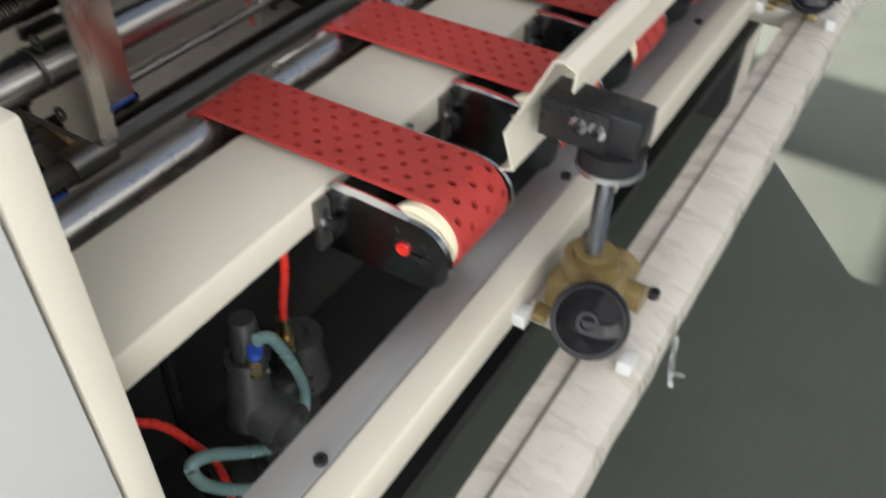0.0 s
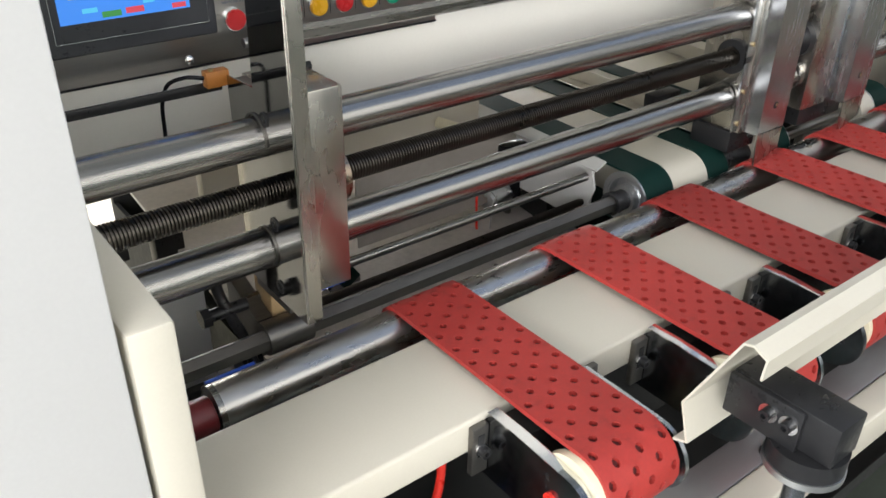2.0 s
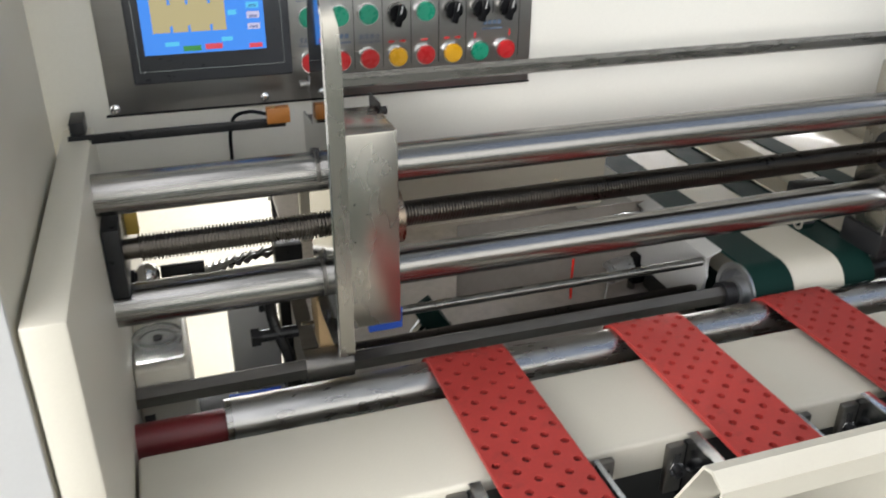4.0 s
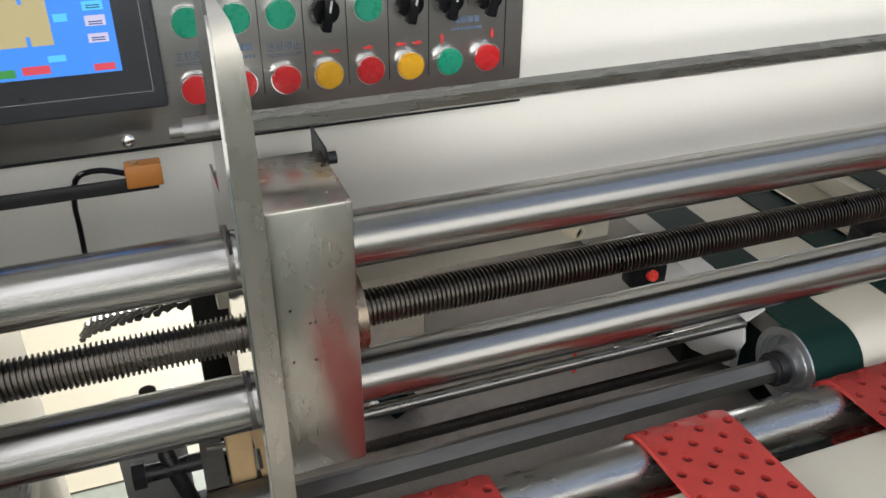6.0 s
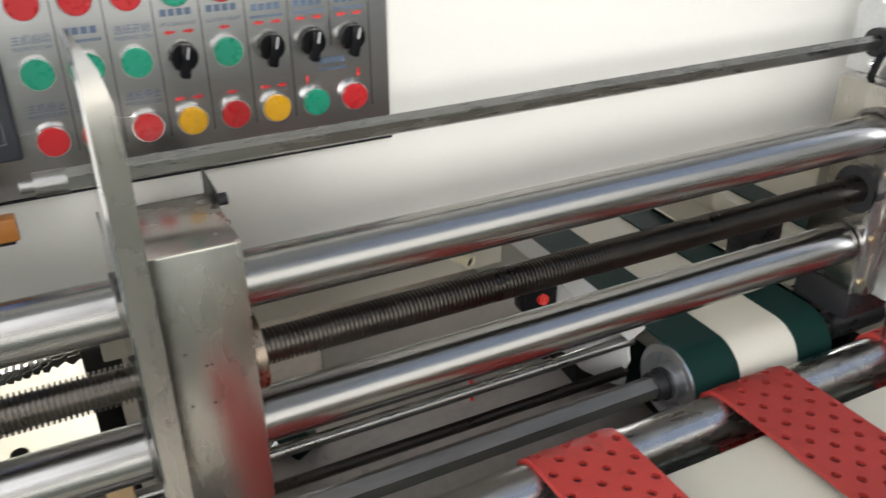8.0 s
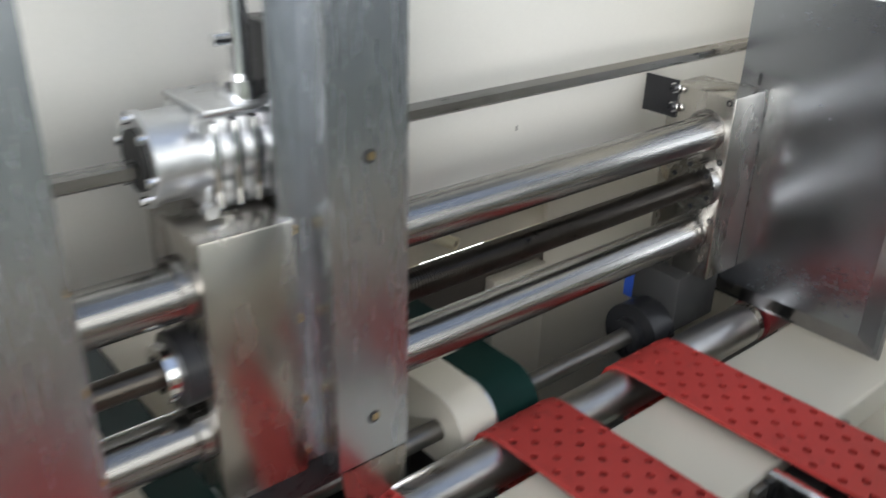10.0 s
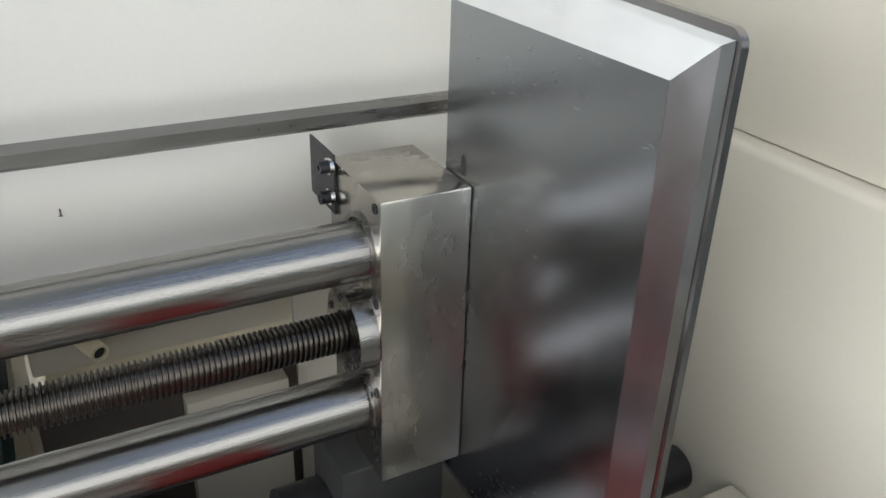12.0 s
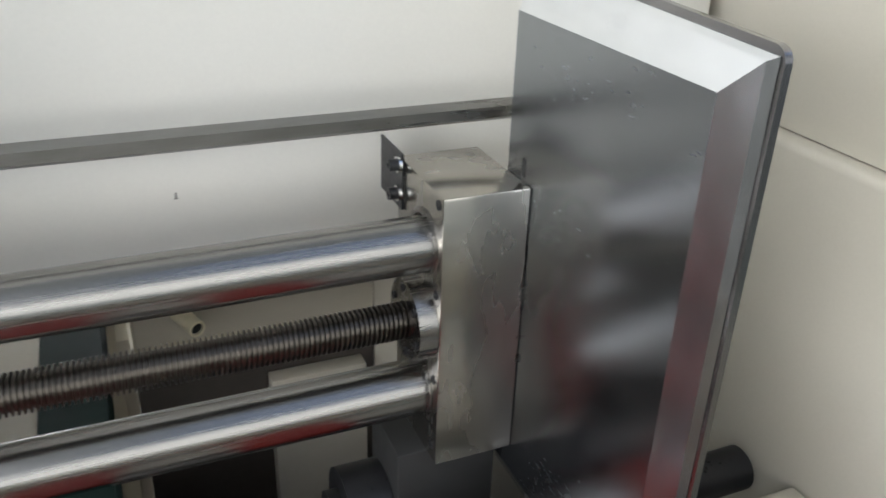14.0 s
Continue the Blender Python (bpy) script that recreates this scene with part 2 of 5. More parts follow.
M_YELLOW = material("yellow_paint", (0.62, 0.42, 0.08), 0.45, vary=0.08, scale=12, grain=100, bump=0.03)
M_RUST = material("reddish_felt", (0.22, 0.02, 0.02), 0.8, vary=0.2, scale=20, grain=200, bump=0.2)
SCREEN_BLUE = glow("screen_blue", (0.07, 0.30, 0.95), 0.24)
SCREEN_TAN = glow("screen_tan", (0.62, 0.53, 0.28), 0.20)
SCREEN_CYAN = glow("screen_cyan", (0.12, 0.62, 0.95), 0.24)
SCREEN_RED = glow("screen_red", (0.80, 0.09, 0.13), 0.21)
SCREEN_GREEN = glow("screen_green", (0.08, 0.38, 0.10), 0.18)
SCREEN_PALE = glow("screen_pale", (0.68, 0.66, 0.88), 0.22)
SCREEN_NAVY = glow("screen_navy", (0.05, 0.10, 0.35), 0.15)


# ---- mesh helpers ----
def bm_new():
    return bmesh.new()


def box(bm, x0, x1, y0, y1, z0, z1, bevel=0.0, seg=2):
    made = bmesh.ops.create_cube(bm, size=1.0)["verts"]
    bmesh.ops.transform(bm, verts=made, matrix=Matrix.LocRotScale(
        ((x0 + x1) / 2, (y0 + y1) / 2, (z0 + z1) / 2), None, (x1 - x0, y1 - y0, z1 - z0)))
    if bevel:
        edges = list({e for v in made for e in v.link_edges})
        bmesh.ops.bevel(bm, geom=edges, offset=bevel, segments=seg, affect="EDGES", profile=0.5)
    return bm


def cyl(bm, a, b, r, seg=32, r2=None, caps=True):
    a, b = Vector(a), Vector(b)
    d = b - a
    m = Matrix.Translation((a + b) / 2) @ d.to_track_quat("Z", "Y").to_matrix().to_4x4()
    bmesh.ops.create_cone(bm, cap_ends=caps, segments=seg, radius1=r, radius2=r if r2 is None else r2, depth=d.length, matrix=m)
    return bm


def ring(bm, a, b, r_out, r_in, seg=32):
    """A washer or tube wall between two points."""
    a, b = Vector(a), Vector(b)
    q = (b - a).to_track_quat("Z", "Y")
    rows = []
    for p, r in ((a, r_in), (a, r_out), (b, r_out), (b, r_in)):
        rows.append([bm.verts.new(p + q @ Vector((r * math.cos(2 * math.pi * i / seg), r * math.sin(2 * math.pi * i / seg), 0))) for i in range(seg)])
    for k in range(4):
        u, w = rows[k], rows[(k + 1) % 4]
        for i in range(seg):
            bm.faces.new((u[i], u[(i + 1) % seg], w[(i + 1) % seg], w[i]))
    return bm


def sweep(bm, pts, r, seg=10):
    """A round hose or cable along a smoothed line."""
    pts = [Vector(p) for p in pts]
    fine = []
    for i in range(len(pts) - 1):
        p0, p1, p2, p3 = pts[max(i - 1, 0)], pts[i], pts[i + 1], pts[min(i + 2, len(pts) - 1)]
        for k in range(8):
            t = k / 8
            fine.append(0.5 * (2 * p1 + (p2 - p0) * t + (2 * p0 - 5 * p1 + 4 * p2 - p3) * t * t + (3 * p1 - p0 - 3 * p2 + p3) * t ** 3))
    fine.append(pts[-1])
    last = None
    for i, p in enumerate(fine):
        d = (fine[min(i + 1, len(fine) - 1)] - fine[max(i - 1, 0)]).normalized()
        up = Vector((0.13, 0.21, 1)) if abs(d.z) < 0.9 else Vector((1, 0.1, 0))
        u = d.cross(up).normalized()
        w = d.cross(u)
        now = [bm.verts.new(p + r * (u * math.cos(2 * math.pi * k / seg) + w * math.sin(2 * math.pi * k / seg))) for k in range(seg)]
        if last:
            for k in range(seg):
                bm.faces.new((last[k], last[(k + 1) % seg], now[(k + 1) % seg], now[k]))
        else:
            bm.faces.new(now)
        last = now
    bm.faces.new(last[::-1])
    return bm


def prism(bm, outline, axis, lo, hi):
    """A flat outline (pairs of the two other axes, in order) drawn out along one axis."""
    def put(p, q):
        return {"x": (q, p[0], p[1]), "y": (p[0], q, p[1]), "z": (p[0], p[1], q)}[axis]
    a = [bm.verts.new(put(p, lo)) for p in outline]
    b = [bm.verts.new(put(p, hi)) for p in outline]
    bm.faces.new(a)
    bm.faces.new(b[::-1])
    for i in range(len(a)):
        j = (i + 1) % len(a)
        bm.faces.new((a[i], b[i], b[j], a[j]))
    return bm


def folded(bm, line, thick, axis, lo, hi):
    """A folded sheet: an open line of points in section, given a thickness and drawn out along one axis."""
    pts = [Vector(p) for p in line]
    left, right = [], []
    for i, p in enumerate(pts):
        d0 = (p - pts[i - 1]).normalized() if i else (pts[1] - p).normalized()
        d1 = (pts[i + 1] - p).normalized() if i < len(pts) - 1 else d0
        n0, n1 = Vector((-d0.y, d0.x)), Vector((-d1.y, d1.x))
        n = (n0 + n1).normalized()
        k = thick / 2 / max(0.3, n.dot(n0))
        left.append(p + n * k)
        right.append(p - n * k)
    return prism(bm, left + right[::-1], axis, lo, hi)


def finish(bm, smooth_angle=35):
    bmesh.ops.recalc_face_normals(bm, faces=bm.faces[:])
    for f in bm.faces:
        f.smooth = True
    lim = radians(smooth_angle)
    for e in bm.edges:
        if len(e.link_faces) == 2:
            e.smooth = e.calc_face_angle(0) < lim
        else:
            e.smooth = False


def place_of(ob):
    p = Vector(ob.location)
    while ob.parent:
        ob = ob.parent
        p += Vector(ob.location)
    return p


def mesh_ob(name, bm, mat):
    finish(bm)
    me = bpy.data.meshes.new(name)
    bm.to_mesh(me)
    bm.free()
    me.materials.append(mat)
    return new(name, me)


def part(name, bm, mat, parent, label=""):
    bmesh.ops.translate(bm, verts=bm.verts[:], vec=-place_of(parent))
    ob = mesh_ob(name, bm, mat)
    ob.parent = parent
    return tagged(ob, label)


def thing(name, base, label, category, group="", kind=""):
    ob = new(name)
    ob.location = base
    ob.empty_display_size = 0.05
    return tagged(ob, label, category, group, kind)


def solo(name, bm, mat, label, category, base=None, group="", kind=""):
    if base:
        bmesh.ops.translate(bm, verts=bm.verts[:], vec=-Vector(base))
    ob = mesh_ob(name, bm, mat)
    if base:
        ob.location = base
    return tagged(ob, label, category, group, kind)


def socket_bolt(parent, at, way, r=0.006, h=0.007, mat=None, name="bolt"):
    at, way = Vector(at), Vector(way).normalized()
    b = bm_new()
    ring(b, at, at + way * h, r, r * 0.5, 18)
    cyl(b, at, at + way * h * 0.45, r * 0.55, 6)
    return part(name, b, mat or M_BLACK, parent)


def lettering(text, size, x, y, z, mat, parent, name="lettering", width=None):
    """Raised printing that faces the operator's side."""
    cu = bpy.data.curves.new(name, "FONT")
    cu.body = text
    cu.size = size
    cu.align_x = "CENTER"
    cu.align_y = "CENTER"
    tmp = new(name + "_tmp", cu)
    dg = bpy.context.evaluated_depsgraph_get()
    me = bpy.data.meshes.new_from_object(tmp.evaluated_get(dg))
    bpy.data.objects.remove(tmp)
    me.materials.clear()
    me.materials.append(mat)
    if len(me.vertices):
        xs = [v.co.x for v in me.vertices]
        k = 1.0 if not width else width / max(1e-6, max(xs) - min(xs))
        p = place_of(parent)
        for v in me.vertices:
            v.co = Vector((x + v.co.x * k, y, z + v.co.y)) - p
    ob = new(name, me)
    ob.parent = parent
    return ob


# ---- hall ----
b = bm_new()
prism(b, [(-60, -60), (60, -60), (60, 60), (-60, 60)], "z", -0.2, 0)
solo("floor", b, M_FLOOR, "green-grey painted concrete workshop floor", "floor", kind="structure")
# patch laid on the floor, paler than it so that it looks sunlit
b = bm_new()
box(b, -3.0, 0.6, 1.15, 4.6, 0.0, 0.004)
solo("sunlit_floor_patch", b, M_PALE, "floor patch behind the machine, coloured paler as if sunlit", "floor", kind="structure")


b = bm_new()
for x0, x1, z0, z1 in ((-7, 9, 0, 1.3), (-7, 9, 4.2, 5.3), (-7, -6.75, 1.3, 4.2), (-3.2, 9, 1.3, 4.2)):
    box(b, x0, x1, -6.2, -6.0, z0, z1)
solo("wall_south", b, M_HALL, "pale painted workshop wall with a wide window band", "wall", kind="structure")
b = bm_new()
for y0, y1, z0, z1 in ((-6.2, 6.4, 0, 1.25), (-6.2, 6.4, 4.3, 5.3), (-6.2, -5.4, 1.25, 4.3), (1.8, 6.4, 1.25, 4.3)):
    box(b, -7.2, -7.0, y0, y1, z0, z1)
solo("wall_west", b, M_HALL, "pale painted workshop wall with a wide opening", "wall", kind="structure")
b = bm_new()
box(b, -7.2, 9, -6.2, -5.75, 5.3, 5.4)
for y0, y1, x0, x1 in ((-1.05, 0.5, -7.2, 9), (0.5, 1.4, -7.2, 9), (1.4, 2.6, -7.2, 9), (-5.75, -1.05, -7.2, -6.75), (-5.75, -1.05, -0.05, 1.5), (-5.75, -1.05, 7.7, 9)):
    box(b, x0, x1, y0, y1, 5.3, 5.4)
box(b, -7.2, 3.2, 2.6, 6.4, 5.3, 5.4)
box(b, 8.2, 9, 2.6, 6.4, 5.3, 5.4)
solo("ceiling", b, M_ROOF, "grey sheet roof with a long roof light", "ceiling", kind="structure")

# unseen dark bands added low on the walls, for the steel to reflect
for nm, y0, y1, x0, x1 in (("dark_reflector_south", -5.999, -5.985, -6.98, 8.98), ("dark_reflector_west", -5.98, 6.19, -6.999, -6.985), ("dark_reflector_east", -5.98, 6.19, 8.985, 8.999)):
    b = bm_new()
    box(b, x0, x1, y0, y1, 0.0, 1.28)
    solo(nm, b, M_DARK_REFLECTOR, "unseen dark band added for darker reflections in the steel", "wall", kind="structure")
# unseen walls added on two sides to keep sky light out
b = bm_new()
box(b, 9.0, 9.2, -6.2, 6.4, 0, 5.4)
solo("wall_east", b, M_HALL, "pale painted workshop wall", "wall", kind="structure")
# opening added here so that sun reaches the floor behind the machine
b = bm_new()
for x0, x1, z0, z1 in ((-7, 9, 0, 1.5), (-7, -1, 1.5, 5.299), (7.5, 9, 1.5, 5.299)):
    box(b, x0, x1, 6.2, 6.4, z0, z1)
solo("wall_north", b, M_HALL, "unseen pale wall, its opening added for sun behind the machine", "wall", kind="structure")
# unseen beam added to cast the shade between the floor's sun patches
b = bm_new()
box(b, 5.845, 6.35, -6.0, 6.0, 4.55, 4.65)
box(b, 5.90, 6.30, -6.0, -5.8, 0.0, 4.5495)
box(b, 5.90, 6.30, 5.8, 6.0, 0.0, 4.5495)
solo("sun_blocker_beam", b, M_HALL, "unseen wide beam added to shade a band of floor", "beam", base=(6.1, 0, 0), kind="structure")

# ---- machine body ----
b = bm_new()
box(b, -0.42, 2.02, 0.158, 0.172, 1.165, 1.95, 0.003)
solo("cover_wall", b, M_WALL, "smooth cream-painted sheet cover of the machine", "machine cover", kind="structure")

# unseen block added over the rear section to hold off direct sun
b = bm_new()
box(b, -0.42, 2.02, 0.1725, 1.30, 1.215, 1.94)
solo("rear_shade_block", b, M_CREAM, "unseen cream block added to keep sun off the rear tray", "machine cover", base=(0.8, 0.8, 1.2), kind="structure")

b = bm_new()
box(b, -0.405, -0.370, -0.312, 0.60, 0.0, 1.270, 0.004)
solo("side_frame", b, M_CREAM, "cream-painted steel side frame of the feeder", "machine frame", base=(-0.39, 0.1, 0), kind="structure")

cab = thing("machine_cabinet", (-0.75, -0.2, 0), "tall white-painted cabinet beside the feeder", "cabinet")
b = bm_new()
box(b, -1.15, -0.409, -0.306, 0.10, 0.0, 2.40, 0.006, 3)
part("body", b, M_CREAM, cab)
b = bm_new()
box(b, -1.10, -0.4095, -0.3125, -0.3065, 0.10, 2.32, 0.002)
part("door", b, M_WHITE, cab)

b = bm_new()
box(b, 2.02, 2.062, -0.35, 0.80, 0.0, 1.285, 0.009, 3)
box(b, 2.040, 2.062, -0.35, 0.80, 1.2855, 1.95, 0.003)
solo("side_frame", b, M_CREAM, "cream-painted folded side frame with a ledge", "machine frame", base=(2.15, -0.2, 0), kind="structure")

b = bm_new()
box(b, -0.366, 2.015, -0.250, -0.093, 0.908, 0.957, 0.005, 3)
solo("cross_beam", b, M_CREAM, "cream-painted hollow cross beam under the red belts", "machine beam", base=(0.8, -0.16, 0.9))

bar = thing("front_beam", (0.8, -0.42, 0.74), "cream-painted front beam with a steel wear strip", "machine beam")
b = bm_new()
box(b, -0.366, 2.015, -0.460, -0.4155, 0.735, 0.800, 0.004, 3)
part("beam", b, M_CREAM, bar)
b = bm_new()
box(b, -0.366, 2.015, -0.415, -0.362, 0.735, 0.799, 0.003)
part("wear_strip", b, M_STRIP, bar, "dull grey steel strip")
for x in (-0.245, 0.35, 0.95):
    socket_bolt(bar, (x, -0.405, 0.7992), (0, 0, 1), 0.008, 0.006)

# tray added in near-black for the deep shade under the cross beam
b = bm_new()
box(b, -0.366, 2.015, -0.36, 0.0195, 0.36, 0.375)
dark_tray = thing("drip_tray", (0.8, -0.1, 0.36), "near-black tray added as the shade below the cross beam", "tray")
part("bottom", b, M_PIT, dark_tray)
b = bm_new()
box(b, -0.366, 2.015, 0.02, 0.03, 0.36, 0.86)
part("back_panel", b, M_PIT, dark_tray)
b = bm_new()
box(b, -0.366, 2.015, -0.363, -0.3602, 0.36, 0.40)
part("front_lip", b, M_PIT, dark_tray)
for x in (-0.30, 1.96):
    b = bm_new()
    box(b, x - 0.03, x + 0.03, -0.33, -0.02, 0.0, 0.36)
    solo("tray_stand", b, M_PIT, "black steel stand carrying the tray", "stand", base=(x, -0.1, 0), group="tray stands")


# ---- rods, screws, rollers ----
def rod(name, y, z, r, x0, x1, mat, label, category="steel rod", seg=48, group=""):
    b = bm_new()
    cyl(b, (x0, y, z), (x1, y, z), r, seg)
    bmesh.ops.bevel(b, geom=[e for e in b.edges if e.calc_face_angle(0) > 1], offset=min(0.002, r * 0.2), segments=2, affect="EDGES")
    return solo(name, b, mat, label, category, base=((x0 + x1) / 2, y, z), group=group)


rod("guide_rod", 0.0225, 1.2340, 0.0238, -0.372, 1.872, M_ROD, "thick ground steel guide rod across the machine", group="guide rods")
rod("guide_rod", 0.0265, 1.0890, 0.0254, -0.372, 1.872, M_ROD, "thick ground steel guide rod across the machine", group="guide rods")
feed = thing("feed_roller", (0.87, -0.034, 0.9355), "worn steel roller carrying the red belts", "roller")
for nm, x0, x1, r, mt in (("tube", -0.262, 1.79, 0.0300, M_ROLLER), ("journal", 1.7905, 2.0, 0.0240, M_BLACK), ("end_ring", 1.7780, 1.7895, 0.0306, M_ROD), ("end_ring", -0.2635, -0.2560, 0.0306, M_ROD)):
    b = bm_new()
    if nm == "end_ring":
        ring(b, (x0, -0.034, 0.9355), (x1, -0.034, 0.9355), r, 0.0296, 48)
    else:
        cyl(b, (x0, -0.034, 0.9355), (x1, -0.034, 0.9355), r, 48)
    part(nm, b, mt, feed)
rod("red_sleeve", -0.034, 0.9300, 0.0235, -0.372, -0.264, M_REDTUBE, "dark red rubber sleeve on the roller end", "sleeve")
for x0, x1, r, seg, lab in ((-0.372, 0.545, 0.0150, 6, "greasy grey hexagon drive shaft to the pulley"), (0.76, 1.66, 0.0130, 28, "bright round drive shaft between the pulleys")):
    drive = thing("drive_shaft", ((x0 + x1) / 2, 0.050, 0.936), lab, "shaft", "drive shafts")
    b = bm_new()
    cyl(b, (x0, 0.050, 0.936), (x1, 0.050, 0.936), r, seg)
    part("shaft", b, M_SHAFT, drive)
    b = bm_new()
    ring(b, (x1 - 0.030, 0.050, 0.936), (x1 - 0.018, 0.050, 0.936), r + 0.006, r, 28)
    part("set_collar", b, M_BLACK, drive)
rod("tie_rod", 0.115, 0.963, 0.0075, -0.145, 0.52, M_BAR, "dark steel tie rod behind the lower guide rod", "steel rod", 24)
rod("thin_rod", 0.020, 0.905, 0.0060, -0.372, 0.52, M_ROD, "thin bright steel rod beside the roller", "steel rod", 20)


def thread(r_out, r_in, pitch, x0, x1, hand, seg=16):
    """A helical thread round the x axis."""
    b = bm_new()
    prof = ((0.0, r_in), (0.22, r_in), (0.36, r_out), (0.64, r_out), (0.78, r_in))
    turns = int((x1 - x0) / pitch)
    verts = []
    for i in range(turns * seg + 1):
        a = hand * 2 * math.pi * i / seg
        base = x0 + pitch * i / seg
        verts.append([b.verts.new((base + f * pitch, r * math.cos(a), r * math.sin(a))) for f, r in prof])
    for i in range(len(verts) - 1):
        for k in range(len(prof) - 1):
            b.faces.new((verts[i][k], verts[i + 1][k], verts[i + 1][k + 1], verts[i][k + 1]))
        if i + seg < len(verts) - 1:
            b.faces.new((verts[i][4], verts[i + 1][4], verts[i + 1 + seg][0], verts[i + seg][0]))
    return b


SCREW_Y, SCREW_Z, PITCH = 0.024, 1.163, 0.0042
lead = thing("lead_screw", (0, SCREW_Y, SCREW_Z), "dark oily trapezoidal lead screw with opposite threads", "lead screw")
for nm, x0, x1, hand in (("left_thread", -0.335, 0.765, 1), ("right_thread", 1.10, 1.70, -1)):
    bb = thread(0.0165, 0.0132, PITCH, x0, x1, hand)
    ob = mesh_ob(nm, bb, M_SCREW)
    ob.parent = lead
b = bm_new()
cyl(b, (-0.372, SCREW_Y, SCREW_Z), (1.99, SCREW_Y, SCREW_Z), 0.0122, 24)
part("core", b, M_SCREW, lead)
lead2 = thing("thin_screw", (0, 0.115, 0.914), "thin threaded rod behind the drive shaft", "lead screw")
ob = mesh_ob("thread", thread(0.0075, 0.0058, 0.0032, -0.14, 0.512, 1, 10), M_SCREW)
ob.parent = lead2
b = bm_new()
cyl(b, (-0.145, 0.115, 0.914), (0.515, 0.115, 0.914), 0.0056, 16)
part("core", b, M_SCREW, lead2)

hexbar = thing("hex_bar", (0.8, 0.068, 1.327), "long bright hexagon bar in front of the cover", "steel bar")
b = bm_new()
cyl(b, (-0.095, 0.068, 1.327), (2.02, 0.068, 1.327), 0.0094, 6)
part("bar", b, M_BAR, hexbar)
b = bm_new()
cyl(b, (-0.118, 0.068, 1.327), (-0.095, 0.068, 1.327), 0.0095, 24)
cyl(b, (-0.128, 0.068, 1.327), (-0.118, 0.068, 1.327), 0.0055, 16)
part("turned_end", b, M_BAR, hexbar)


# ---- red belts ----
def belt_mesh(width=0.110, cols=6, hole=0.0053, thick=0.0060):
    """Perforated belt round the roller and the front pulley, from cells with a hole each."""
    rc, rr, fc, fr = Vector((-0.034, 0.9355)), 0.0303, Vector((-0.376, 0.9265)), 0.0452
    run = []
    for k in range(9):
        a = radians(-90 + 180 * k / 8)
        run.append(rc + Vector((math.cos(a), math.sin(a))) * rr)
    top0, top1 = run[-1], fc + Vector((0, fr))
    run.append(top1)
    for k in range(1, 17):
        a = radians(90 + 180 * k / 16)
        run.append(fc + Vector((math.cos(a), math.sin(a))) * fr)
    run.append(run[0])
    cum = [0.0]
    for p, q in zip(run, run[1:]):
        cum.append(cum[-1] + (q - p).length)
    total = cum[-1]
    n = int(round(total / 0.0165 / 2)) * 2
    step = total / n
    spans = list(zip(cum, cum[1:], run, run[1:]))

    def at(s):
        s %= total
        for c0, c1, p, q in spans:
            if s <= c1 + 1e-9:
                return p.lerp(q, (s - c0) / max(1e-9, c1 - c0)), (q - p).normalized()
        return run[-1], (run[-1] - run[-2]).normalized()

    b = bm_new()
    cw = width / cols
    cache = {}

    def vert(u, s):
        key = (round(u, 5), round(s % total, 5))
        if key not in cache:
            p, d = at(s)
            _, d0 = at(s - 0.002)
            _, d1 = at(s + 0.002)
            d = (d0 + d1).normalized()
            q = p + Vector((d.y, -d.x)) * thick
            cache[key] = (b.verts.new((u, q.x, q.y)), b.verts.new((u, p.x, p.y)))
        return cache[key]

    for c in range(cols):
        u0, u1 = c * cw, (c + 1) * cw
        um = (u0 + u1) / 2
        off = step if c % 2 else 0.0
        for i in range(n // 2):
            s0 = off + 2 * step * i
            s1, s2 = s0 + step, s0 + 2 * step
            rim = [vert(um + hole * math.cos(radians(a)), s1 + hole * math.sin(radians(a))) for a in (0, 45, 90, 135, 180, 225, 270, 315)]
            out = [vert(u1, s1), vert(u1, s2), vert(um, s2), vert(u0, s2), vert(u0, s1), vert(u0, s0), vert(um, s0), vert(u1, s0)]
            for k in range(8):
                j = (k + 1) % 8
                b.faces.new((out[k][0], out[j][0], rim[j][0], rim[k][0]))
                b.faces.new((out[k][1], rim[k][1], rim[j][1], out[j][1]))
                b.faces.new((rim[k][0], rim[j][0], rim[j][1], rim[k][1]))
            for side, pair in ((0, ((3, 4), (4, 5))), (cols - 1, ((7, 0), (0, 1)))):
                if c == side:
                    for k, j in pair:
                        b.faces.new((out[k][0], out[k][1], out[j][1], out[j][0]))
    return b


